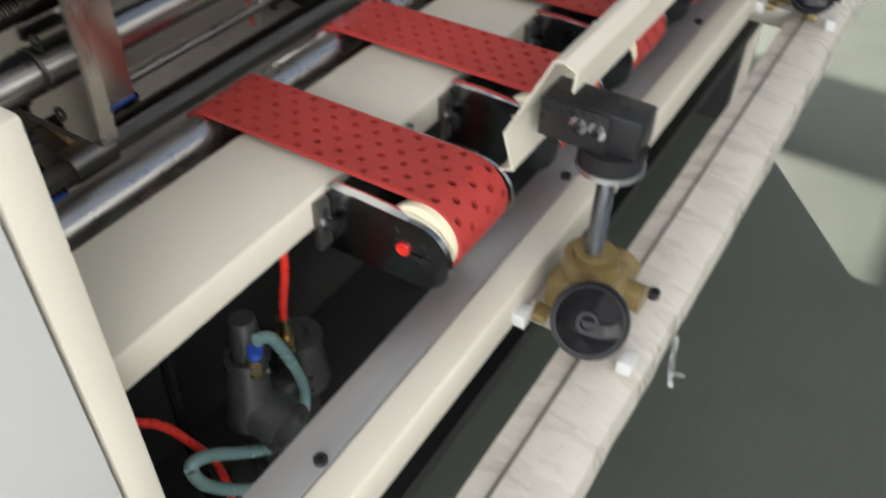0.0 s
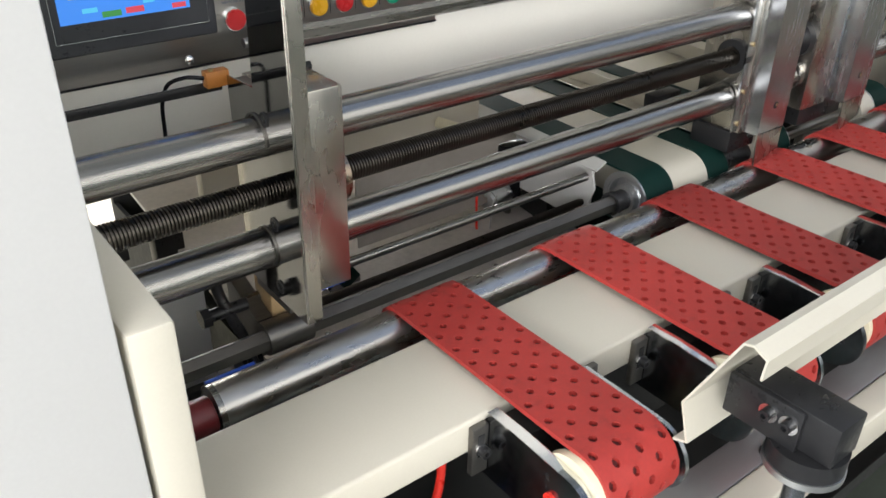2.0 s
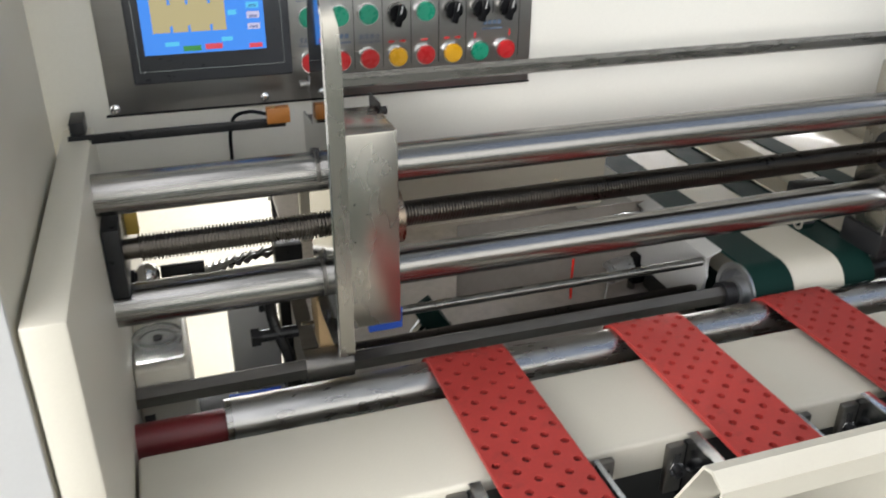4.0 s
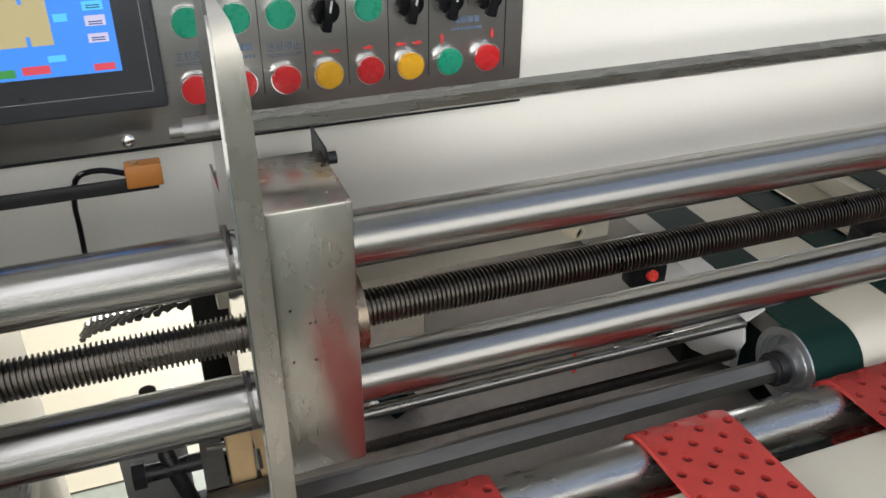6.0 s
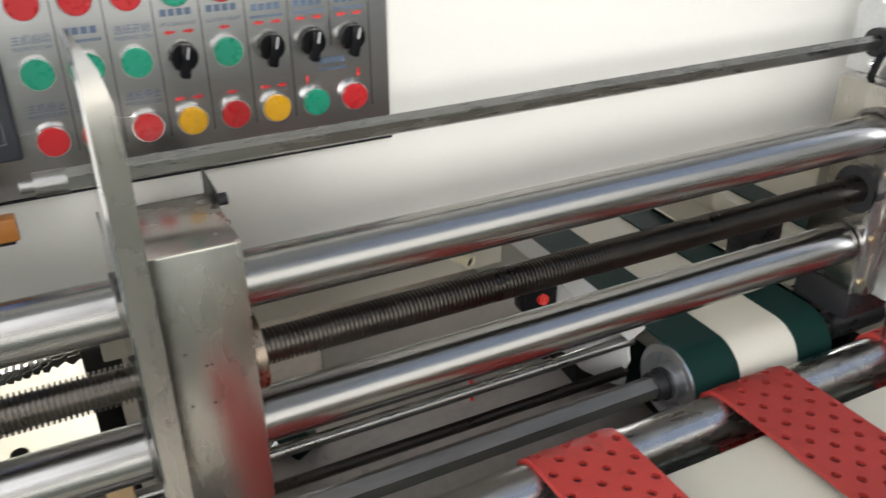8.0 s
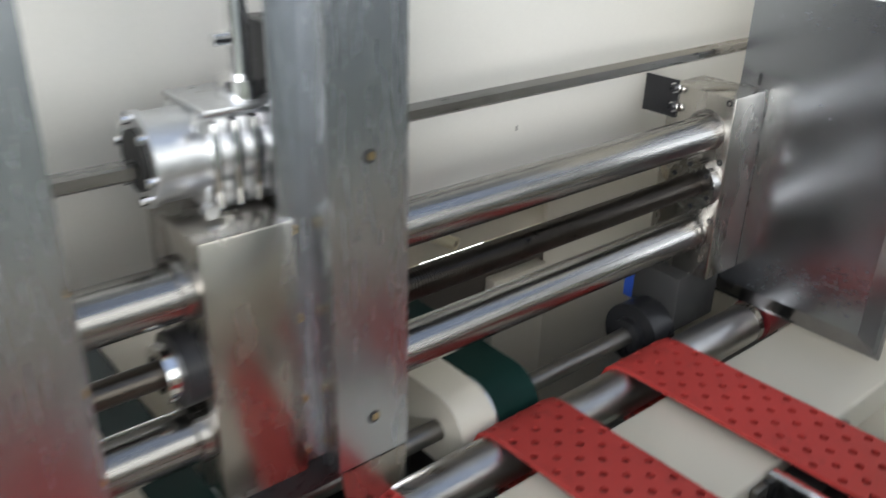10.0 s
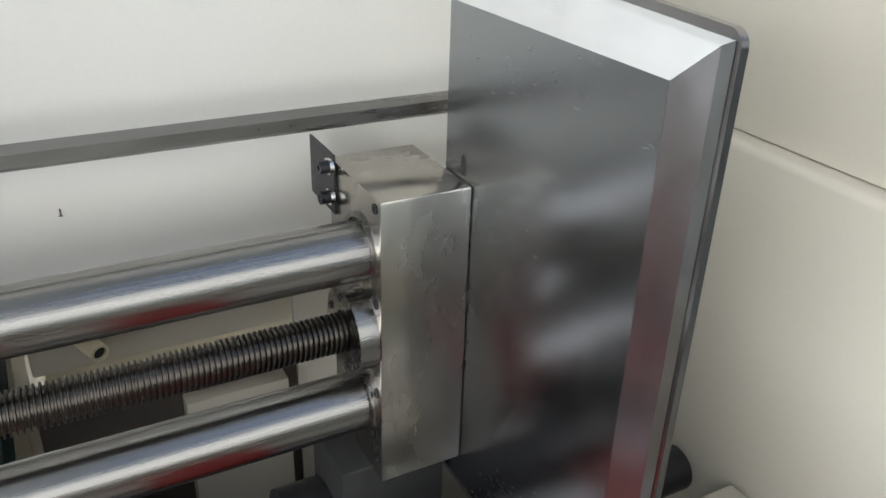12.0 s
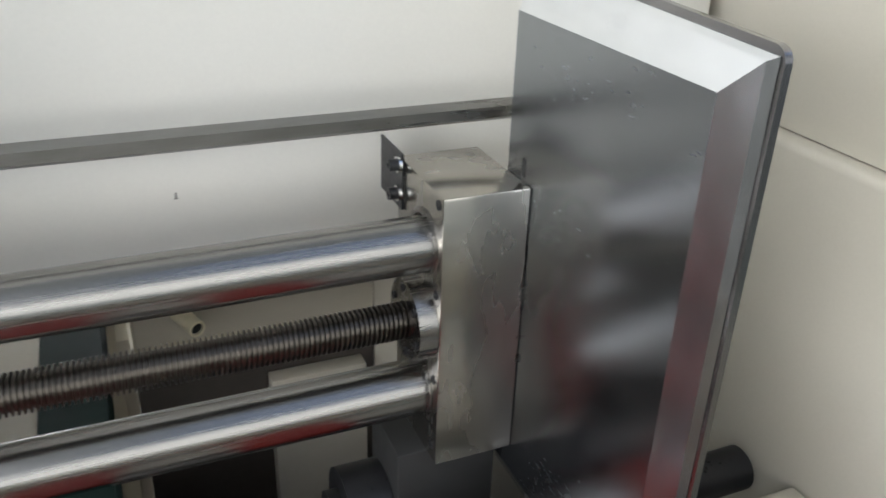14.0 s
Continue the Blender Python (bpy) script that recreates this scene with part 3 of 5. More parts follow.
def belt_unit():
    u = thing("belt_feeder", (0, 0, 0), "red perforated rubber suction belt on a steel bracket", "belt feeder", "red feed belts")
    part("belt", belt_mesh(), M_BELT, u, "red rubber belt with staggered holes")
    # liner added under the belt so that its holes look dark inside
    b = bm_new()
    nose = [(-0.376 + 0.0444 * math.cos(radians(a)), 0.9265 + 0.0444 * math.sin(radians(a))) for a in range(90, 250, 10)]
    back = [(-0.034 + 0.0300 * math.cos(radians(a)), 0.9355 + 0.0300 * math.sin(radians(a))) for a in range(0, 91, 15)]
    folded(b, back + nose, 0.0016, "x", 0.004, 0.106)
    part("hole_liner", b, M_HOLE_LINER, u, "dark red liner added to darken the belt holes")
    b = bm_new()
    cyl(b, (0.002, -0.376, 0.9265), (0.108, -0.376, 0.9265), 0.0432, 40)
    part("pulley", b, M_BLACK, u, "dark front pulley")
    b = bm_new()
    ring(b, (-0.009, -0.376, 0.9265), (0.0015, -0.376, 0.9265), 0.0462, 0.030, 40)
    cyl(b, (-0.007, -0.376, 0.9265), (0.0015, -0.376, 0.9265), 0.031, 32)
    part("pulley_flange", b, M_IVORY, u)
    # side cheeks: plate with a round nose
    for nm, x0, x1, mat in (("side_plate", -0.0245, -0.0165, M_DARK), ("side_plate", 0.1245, 0.1305, M_ZINC)):
        b = bm_new()
        nose = [(-0.379 + 0.047 * math.cos(radians(a)), 0.9140 + 0.047 * math.sin(radians(a))) for a in range(90, 271, 12)]
        prism(b, [(-0.251, 0.866), (-0.251, 0.950), (-0.262, 0.961)] + nose, "x", x0, x1)
        bmesh.ops.bevel(b, geom=[e for e in b.edges if e.calc_face_angle(0) > 1.2], offset=0.0012, segments=1, affect="EDGES")
        part(nm, b, mat, u, "dark polished steel cheek with a round nose" if mat is M_DARK else "bright zinc cheek")
    b = bm_new()
    folded(b, [(-0.255, 0.9615), (-0.300, 0.9625), (-0.366, 0.9605), (-0.395, 0.955), (-0.412, 0.940)], 0.002, "x", -0.0245, -0.0100)
    part("edge_strip", b, M_CHROME, u, "bright bent steel edge strip")
    b = bm_new()
    box(b, -0.016, 0.124, -0.30, -0.255, 0.890, 0.948, 0.003)
    part("carrier", b, M_PIT, u)
    for x in (-0.049, 0.1315):
        b = bm_new()
        box(b, x, x + 0.024, -0.2600, -0.2505, 0.878, 0.950, 0.002)
        lug = part("lug", b, M_SHAFT, u, "grey steel fixing lug with a slot")
        b = bm_new()
        prism(b, [(x + 0.008, 0.905), (x + 0.017, 0.905), (x + 0.017, 0.938), (x + 0.008, 0.938)], "y", -0.2608, -0.2595)
        part("slot", b, M_PIT, lug)
        b = bm_new()
        ring(b, (x + 0.0125, -0.2608, 0.917), (x + 0.0125, -0.2630, 0.917), 0.0092, 0.004, 20)
        part("washer", b, M_CHROME, lug)
        socket_bolt(lug, (x + 0.0125, -0.2630, 0.917), (0, -1, 0), 0.0070, 0.009)
    b = bm_new()
    cyl(b, (-0.0285, -0.364, 0.918), (-0.0248, -0.364, 0.918), 0.0085, 20)
    part("cap", b, M_REDHOSE, u, "small red plastic cap")
    b = bm_new()
    cyl(b, (-0.029, -0.392, 0.913), (-0.0248, -0.392, 0.913), 0.0035, 10)
    box(b, -0.0275, -0.0248, -0.4000, -0.3710, 0.9105, 0.9150)
    part("axle_key", b, M_BLACK, u)
    b = bm_new()
    box(b, 0.131, 0.133, -0.400, -0.330, 0.868, 0.872)
    cyl(b, (0.1315, -0.395, 0.905), (0.152, -0.395, 0.905), 0.006, 12)
    part("axle_nut", b, M_CHROME, u)
    return u


BELT_X = (0.0, 0.276, 0.530, 0.798, 1.026, 1.276, 1.500)
first = belt_unit()
for x in BELT_X[1:]:
    copy_thing(first, pose(x, 0, 0))


# ---- moving carriage with the mirror strip ----
CAR_V = 0.0106
car = thing("edge_carriage", (-0.0667, 0.04, 1.03), "polished steel carriage box with a tall mirror strip", "carriage", "sheet edge carriages")
XL, XR = -0.1040, -0.0300


def carriage_box(owner, x0, x1, mat):
    b = bm_new()
    box(b, x0, x1, -0.0125, 0.090, 1.027, 1.287, 0.0022, 2)
    return part("box", b, mat, owner)


carriage_box(car, XL, XR, M_PLATE)
b = bm_new()
ring(b, (XR + 0.0002, SCREW_Y, SCREW_Z), (XR + 0.009, SCREW_Y, SCREW_Z), 0.036, 0.0172, 40)
part("nut_flange", b, M_BRONZE, car, "grey bronze screw nut flange")
b = bm_new()
box(b, XR + 0.0003, XR + 0.0020, 0.074, 0.129, 1.242, 1.293)
blade = part("index_plate", b, M_BLACK, car, "flat black index plate with two bolts")
for z in (1.283, 1.257):
    socket_bolt(blade, (XR + 0.0026, 0.078, z), (1, 0, 0), 0.0054, 0.0075)
# strip: front flange with a bent horn and a side web
b = bm_new()
rows = [(1.022, -0.0615, 0.0), (1.030, -0.0655, 0.0), (1.200, -0.0665, 0.0), (1.390, -0.0665, 0.0), (1.420, -0.0655, 0.002), (1.440, -0.060, 0.008), (1.453, -0.050, 0.017), (1.460, -0.038, 0.0245)]
va, vb, vc, vd = [], [], [], []
for z, y, cut in rows:
    va.append(b.verts.new((-0.1205, y, z)))
    vb.append(b.verts.new((-0.1030 - cut * 0.75, y, z)))
    vc.append(b.verts.new((-0.1030 - cut * 0.75, y + 0.003, z)))
    vd.append(b.verts.new((-0.1205, y + 0.003, z)))
for i in range(len(rows) - 1):
    for p, q in ((va, vb), (vb, vc), (vc, vd), (vd, va)):
        b.faces.new((p[i], q[i], q[i + 1], p[i + 1]))
b.faces.new((va[0], vb[0], vc[0], vd[0]))
b.faces.new((va[-1], vb[-1], vc[-1], vd[-1]))
part("front_strip", b, M_PLATE, car, "mirror-polished strip with a bent tip")
b = bm_new()
prism(b, [(-0.0625, 1.024), (0.088, 1.024), (0.088, 1.288), (0.022, 1.292), (0.018, 1.40), (0.005, 1.452), (-0.050, 1.452), (-0.0625, 1.43)], "x", -0.1226, -0.1206)
part("side_web", b, M_MIRROR, car, "dark mirror side of the strip")
b = bm_new()
box(b, -0.1202, XL - 0.0002, -0.0125, 0.075, 1.010, 1.288, 0.001)
sidep = part("side_plate", b, M_SHAFT, car, "dark steel side plate with round holes")
for y, z in ((-0.012, 1.262), (-0.012, 1.132), (-0.012, 1.045)):
    b = bm_new()
    ring(b, (-0.1240, y + 0.012, z), (-0.1227, y + 0.012, z), 0.009, 0.005, 24)
    part("bushing", b, M_BLACK, sidep)
for x, z in ((-0.085, 1.20), (-0.070, 1.185), (-0.066, 1.185), (-0.086, 1.15), (-0.068, 1.148)):
    b = bm_new()
    cyl(b, (x, -0.0130, z), (x, -0.0120, z), 0.0011, 8)
    part("pin_hole", b, M_BLACK, car)
for zz in (1.236, 1.092):
    b = bm_new()
    ring(b, (-0.1250, 0.024, zz), (-0.1227, 0.024, zz), 0.0258, 0.0239, 36)
    part("wiper_ring", b, M_SHAFT, car)


# ---- control panel ----
panel = thing("control_panel", (-0.07, 0.157, 1.283), "brushed stainless control panel with buttons and screen", "control panel")
PY = 0.1535
b = bm_new()
box(b, -0.347, 0.206, PY, 0.1575, 1.283, 1.505, 0.0012)
part("plate", b, M_PANEL, panel)
b = bm_new()
box(b, -0.352, 0.2075, 0.1536, 0.1578, 1.2805, 1.2828)
part("edge_shadow_gap", b, M_BLACK, panel)
for x in (-0.3405, -0.160, 0.030, 0.199):
    for z in (1.2905, 1.498):
        if x < 0.03:
            b = bm_new()
            bmesh.ops.create_uvsphere(b, u_segments=16, v_segments=8, radius=0.0062, matrix=Matrix.Translation((x, PY, z)) @ Matrix.Diagonal((1, 0.5, 1, 1)))
            part("dome_screw", b, M_CHROME, panel)
hmi = bm_new()
box(hmi, -0.314, -0.1225, PY - 0.0075, PY - 0.0003, 1.319, 1.470, 0.003, 3)
hmi = part("screen_housing", hmi, M_BEZEL, panel, "dark grey touch screen housing")
b = bm_new()
for x0, x1, z0, z1 in ((-0.305, -0.1325, 1.3345, 1.3352), (-0.305, -0.1325, 1.4550, 1.4557), (-0.305, -0.3043, 1.3345, 1.4557), (-0.1332, -0.1325, 1.3345, 1.4557)):
    box(b, x0, x1, PY - 0.0080, PY - 0.0074, z0, z1)
part("bezel_line", b, M_ZINC, hmi)
SY = PY - 0.0082


def tile(name, x0, x1, z0, z1, y, mat):
    b = bm_new()
    box(b, x0, x1, y - 0.0003, y, z0, z1)
    return part(name, b, mat, hmi)


tile("display", -0.2965, -0.1535, 1.3545, 1.4345, SY, SCREEN_BLUE)
b = bm_new()
blank = [(-0.2840, 1.380), (-0.2840, 1.4195), (-0.2640, 1.4195), (-0.2640, 1.412), (-0.2610, 1.412), (-0.2610, 1.4195), (-0.2435, 1.4195), (-0.2435, 1.412), (-0.2405, 1.412), (-0.2405, 1.4195),
         (-0.2180, 1.4195), (-0.2180, 1.412), (-0.2150, 1.412), (-0.2150, 1.4195), (-0.1990, 1.4195), (-0.1990, 1.380), (-0.2150, 1.380), (-0.2150, 1.3875), (-0.2180, 1.3875), (-0.2180, 1.380),
         (-0.2405, 1.380), (-0.2405, 1.3875), (-0.2435, 1.3875), (-0.2435, 1.380), (-0.2610, 1.380), (-0.2610, 1.3875), (-0.2640, 1.3875), (-0.2640, 1.380)]
prism(b, blank, "y", SY - 0.0007, SY - 0.0004)
part("drawing", b, SCREEN_TAN, hmi)
for nm, x0, x1, z0, z1, mt in (
        ("key", -0.2720, -0.2560, 1.3640, 1.3690, SCREEN_CYAN), ("key", -0.2520, -0.2310, 1.3570, 1.3635, SCREEN_GREEN), ("key", -0.2260, -0.2060, 1.3580, 1.3645, SCREEN_RED),
        ("key", -0.2060, -0.1930, 1.3665, 1.3715, SCREEN_CYAN), ("key", -0.1740, -0.1580, 1.3565, 1.3620, SCREEN_RED), ("key", -0.1740, -0.1590, 1.4170, 1.4290, SCREEN_PALE),
        ("key", -0.1740, -0.1590, 1.4040, 1.4110, SCREEN_CYAN), ("key", -0.1740, -0.1590, 1.3920, 1.4000, SCREEN_PALE), ("key", -0.1740, -0.1590, 1.3790, 1.3860, SCREEN_PALE),
        ("key", -0.1960, -0.1860, 1.3970, 1.4030, SCREEN_CYAN), ("key", -0.2470, -0.2290, 1.4230, 1.4270, SCREEN_CYAN), ("key", -0.1850, -0.1700, 1.4300, 1.4330, SCREEN_NAVY)):
    tile(nm, x0, x1, z0, z1, SY - 0.0004, mt)
b = bm_new()
for k in range(6):
    z = 1.3805 + 0.0125 * (k // 2) + (k % 2) * 0.0018
    box(b, -0.1715, -0.1615, SY - 0.0009, SY - 0.0007, z, z + 0.0009)
part("screen_text_bars", b, SCREEN_NAVY, hmi)

COL = [-0.098 + 0.0381 * k for k in range(8)]


def push_button(x, z, mat):
    b = bm_new()
    ring(b, (x, PY, z), (x, PY - 0.0045, z), 0.0134, 0.0125, 36)
    body = part("button", b, M_CHROME, panel, "round push button in a chrome ring")
    b = bm_new()
    cyl(b, (x, PY, z), (x, PY - 0.0078, z), 0.0124, 36)
    bmesh.ops.bevel(b, geom=[e for e in b.edges if e.calc_face_angle(0) > 1], offset=0.0012, segments=2, affect="EDGES")
    part("cap", b, mat, body)


def selector(x, z, turn=12):
    b = bm_new()
    ring(b, (x, PY, z), (x, PY - 0.004, z), 0.0130, 0.0115, 36)
    body = part("selector_switch", b, M_ROD, panel, "black rotary selector switch")
    b = bm_new()
    cyl(b, (x, PY, z), (x, PY - 0.010, z), 0.0114, 32)
    a = radians(turn)
    k = bm_new()
    box(k, -0.0042, 0.0042, PY - 0.021, PY - 0.009, -0.0155, 0.0125, 0.0018)
    bmesh.ops.transform(k, verts=k.verts[:], matrix=Matrix.Translation((x, 0, z)) @ Matrix.Rotation(a, 4, "Y"))
    me = bpy.data.meshes.new("tmp")
    k.to_mesh(me)
    b.from_mesh(me)
    bpy.data.meshes.remove(me)
    k.free()
    part("knob", b, M_PLASTIC, body)
    k = bm_new()
    box(k, -0.0008, 0.0008, PY - 0.0216, PY - 0.0208, 0.0015, 0.0115)
    bmesh.ops.transform(k, verts=k.verts[:], matrix=Matrix.Translation((x, 0, z)) @ Matrix.Rotation(a, 4, "Y"))
    part("pointer_line", k, M_WHITE, body)


for k, x in enumerate(COL):
    push_button(x, 1.4420, (M_BTN_R, M_BTN_R, M_BTN_R, M_BTN_G, M_BTN_R, M_BTN_R, M_BTN_Y, M_BTN_Y)[k])
    if k in (3, 5, 6, 7):
        selector(x, 1.3872)
    else:
        push_button(x, 1.3872, M_BTN_G)
    push_button(x, 1.3305, (M_BTN_R, M_BTN_R, M_BTN_R, M_BTN_Y, M_BTN_R, M_BTN_Y, M_BTN_G, M_BTN_R)[k])
for k in range(8):
    x = COL[k] + 0.019
    b = bm_new()
    box(b, x - 0.0004, x + 0.0004, PY - 0.0004, PY + 0.0002, 1.380 if k == 6 else 1.318, 1.470)
    part("divider_line", b, M_BLACK, panel)


def arrow(x, z, way):
    b = bm_new()
    s = 0.0048 * way
    prism(b, [(x + s, z), (x, z + 0.0024), (x, z + 0.0010), (x - s, z + 0.0010), (x - s, z - 0.0010), (x, z - 0.0010), (x, z - 0.0024)], "y", PY - 0.0005, PY)
    part("arrow", b, M_REDINK, panel)


for row, k in ((1.4075, 3), (1.4075, 5), (1.4075, 6), (1.4075, 7), (1.3500, 3), (1.3500, 5)):
    arrow(COL[k] - 0.008, row, -1)
    arrow(COL[k] + 0.008, row, 1 if row > 1.4 or k == 3 else 1)
arrow(COL[4], 1.4075, -1)
arrow(COL[4], 1.3500, 1)
for k, wz in ((6, 1), (7, -1)):
    b = bm_new()
    x, z, s = COL[k] - 0.006 * wz, 1.3515, 0.005 * wz
    prism(b, [(x, z + s), (x + 0.0022, z), (x + 0.0009, z), (x + 0.0009, z - s), (x - 0.0009, z - s), (x - 0.0009, z), (x - 0.0022, z)], "y", PY - 0.0005, PY)
    part("arrow", b, M_REDINK, panel)
TY = PY - 0.0004
for text, small, k, z in (("主机启动", "MAIN MOTOR START", 0, 1.4135), ("主机停止", "MAIN MOTOR STOP", 0, 1.3580), ("送纸开始", "FEEDING ON", 2, 1.4135), ("送纸停止", "FEEDING OFF", 2, 1.3580)):
    lettering(text, 0.0082, COL[k] + 0.001, TY, z, M_INK, panel, width=0.029)
    lettering(small, 0.0046, COL[k] + 0.001, TY, z - 0.0068, M_INK, panel, width=0.030)
for text, k, z in (("LEFT FOLDING ADJUST", 3, 1.4140), ("GLUE BOX ADJUST", 4, 1.4140)):
    lettering(text, 0.0044, COL[k], TY, z, M_INK, panel, width=0.030)
b = bm_new()
for k, z, n in ((1, 1.4140, 2), (1, 1.3580, 2), (3, 1.4210, 1), (4, 1.4210, 1), (5, 1.4180, 2), (6, 1.4180, 2), (7, 1.4180, 2), (6.5, 1.3640, 2)):
    x = -0.098 + 0.0381 * k
    for j in range(n):
        w = 0.0135 if j == 0 else 0.015
        for i in range(4 if j == 0 else 9):
            cw = 2 * w / (4 if j == 0 else 9)
            box(b, x - w + i * cw, x - w + (i + 0.75) * cw, PY - 0.0004, PY, z - 0.0065 * j, z - 0.0065 * j + (0.0058 if j == 0 else 0.0026))
tagged(part("printing", b, M_INK, panel), kind="stuff")


b = bm_new()
box(b, 1.4728, 1.4740, 0.1574, 0.1579, 1.243, 1.249)
box(b, 1.4715, 1.4750, 0.1574, 0.1579, 1.2425, 1.2432)
solo("paint_chip", b, M_SHAFT, "tiny dark chip in the cream cover", "paint chip", base=(1.473, 0.1576, 1.2425))

# ---- sensor arm ----
arm = thing("sensor_arm", (-0.26, 0.12, 1.27), "black flat arm carrying an orange proximity sensor", "sensor arm")
b = bm_new()
box(b, -0.395, -0.142, 0.1080, 0.1130, 1.2640, 1.2755, 0.001)
box(b, -0.392, -0.376, 0.1135, 0.1575, 1.2660, 1.2900, 0.001)
part("bar", b, M_BLACK, arm)
b = bm_new()
box(b, -0.1660, -0.1380, 0.0930, 0.1075, 1.2735, 1.2925, 0.0012)
sens = part("sensor", b, M_ORANGE, arm, "orange-brown block sensor")
b = bm_new()
cyl(b, (-0.1580, 0.0985, 1.2925), (-0.1580, 0.0985, 1.2950), 0.0030, 14)
part("lamp", b, M_BRASS, sens)
b = bm_new()
sweep(b, [(-0.166, 0.100, 1.285), (-0.185, 0.108, 1.287), (-0.203, 0.118, 1.279), (-0.210, 0.125, 1.255), (-0.211, 0.128, 1.225), (-0.213, 0.128, 1.180)], 0.0024)
part("cable", b, M_PLASTIC, arm)

# ---- left interior ----
b = bm_new()
box(b, -0.3695, -0.350, 0.0, 0.110, 1.112, 1.1990, 0.002)
solo("screw_bearing", b, M_BLACK, "black bearing block at the lead screw end", "bearing", base=(-0.36, 0.05, 1.1))
mot = thing("motor_box", (-0.36, 0.13, 0.8), "beige motor housing with a clear film on top", "motor")
b = bm_new()
box(b, -0.3695, -0.298, 0.060, 0.200, 0.780, 0.972, 0.006, 3)
part("housing", b, M_CREAM, mot)
b = bm_new()
box(b, -0.366, -0.304, 0.070, 0.195, 0.9725, 0.985, 0.004, 2)
part("film_cover", b, M_FILM, mot, "crumpled clear plastic film")
b = bm_new()
ring(b, (-0.335, 0.100, 0.9855), (-0.335, 0.100, 0.997), 0.032, 0.026, 36)
cyl(b, (-0.335, 0.100, 0.9855), (-0.335, 0.100, 0.991), 0.025, 36)
part("cap", b, M_FILM, mot, "round clear plastic cap")
b = bm_new()
cyl(b, (-0.335, 0.100, 0.9912), (-0.335, 0.100, 0.994), 0.006, 14)
part("cap_screw", b, M_BLACK, mot)
b = bm_new()
box(b, -0.366, -0.352, 0.0590, 0.0597, 0.84, 0.90)
part("label_plate", b, M_BLACK, mot)
b = bm_new()
box(b, -0.3695, -0.10, 0.20, 0.26, 0.70, 0.775, 0.004)
box(b, -0.3695, -0.3, 0.06, 0.2, 0.70, 0.7795)
solo("motor_shelf", b, M_PIT, "dark steel shelf under the motor", "shelf", base=(-0.25, 0.2, 0.7))
lev = thing("lever_gear", (-0.18, 0.1, 0.90), "black oily lever linkage beside the shaft", "linkage")
b = bm_new()
sweep(b, [(-0.186, 0.11, 1.06), (-0.184, 0.11, 1.00), (-0.178, 0.10, 0.97), (-0.166, 0.09, 0.93), (-0.158, 0.08, 0.885)], 0.008, 12)
part("lever", b, M_BLACK, lev)
b = bm_new()
cyl(b, (-0.215, 0.10, 0.968), (-0.150, 0.10, 0.968), 0.009, 16)
cyl(b, (-0.215, 0.10, 0.968), (-0.203, 0.10, 0.968), 0.014, 6)
cyl(b, (-0.195, 0.115, 1.00), (-0.195, 0.115, 1.03), 0.0045, 12)
part("pivot", b, M_BLACK, lev)
b = bm_new()
cyl(b, (-0.172, 0.10, 0.87), (-0.142, 0.10, 0.87), 0.022, 24)
part("hub", b, M_BLACK, lev)
b = bm_new()
prism(b, [(0.07, 0.955), (0.16, 0.985), (0.16, 0.90), (0.09, 0.88)], "x", -0.150, -0.128)
part("link_plate", b, M_SHAFT, lev)
b = bm_new()
cyl(b, (-0.150, 0.055, 0.935), (-0.085, 0.055, 0.935), 0.0235, 24)
solo("shaft_collar", b, M_SHAFT, "grey steel collar on the drive shaft", "collar", base=(-0.12, 0.055, 0.935))
b = bm_new()
box(b, -0.125, -0.10, 0.075, 0.125, 0.948, 1.025, 0.003)
solo("carton_pad", b, M_TAN, "tan carton spacer behind the carriage", "spacer", base=(-0.11, 0.1, 0.948))
b = bm_new()
box(b, -0.05, 0.0, 0.09, 0.12, 0.95, 0.985, 0.002)
solo("blue_block", b, M_BLUE, "small bright blue block behind the roller", "block", base=(-0.02, 0.1, 0.95))
b = bm_new()
box(b, -0.256, -0.190, -0.0040, 0.0020, 0.945, 0.951, 0.001)
solo("blue_tape", b, M_BLUE, "strip of blue tape behind the roller", "tape", base=(-0.26, -0.008, 0.945))

chain = thing("drive_chain", (-0.10, 0.56, 0.0), "black roller chain hanging behind the lead screw", "chain")
cpts = [Vector(p) for p in ((-0.100, 0.56, 0.870), (-0.165, 0.59, 0.850), (-0.210, 0.64, 0.815), (-0.250, 0.70, 0.775), (-0.290, 0.78, 0.720), (-0.332, 0.86, 0.650))]
path = []
for i in range(len(cpts) - 1):
    for k in range(6):
        path.append(cpts[i].lerp(cpts[i + 1], k / 6))
for i in range(0, len(path) - 3, 2):
    p, q = path[i], path[i + 2]
    b = bm_new()
    for dy in (-0.0085, 0.0065) if (i // 2) % 2 else (-0.006, 0.004):
        d = (q - p).normalized()
        nrm = Vector((-d.z, 0, d.x)) * 0.0085
        outline = [(p - nrm).xz, (p - d * 0.006).xz, (p + nrm).xz, ((p + q) / 2 + nrm * 0.55).xz, (q + nrm).xz, (q + d * 0.006).xz, (q - nrm).xz, ((p + q) / 2 - nrm * 0.55).xz]
        prism(b, [tuple(o) for o in outline], "y", p.y + dy, p.y + dy + 0.002)
    cyl(b, p + Vector((0, -0.0065, 0)), p + Vector((0, 0.0065, 0)), 0.0066, 10)
    part("link", b, M_BAR, chain)
b = bm_new()
box(b, -0.128, -0.075, 0.535, 0.575, 0.0, 0.885, 0.003)
part("sprocket_guard", b, M_BLACK, chain)

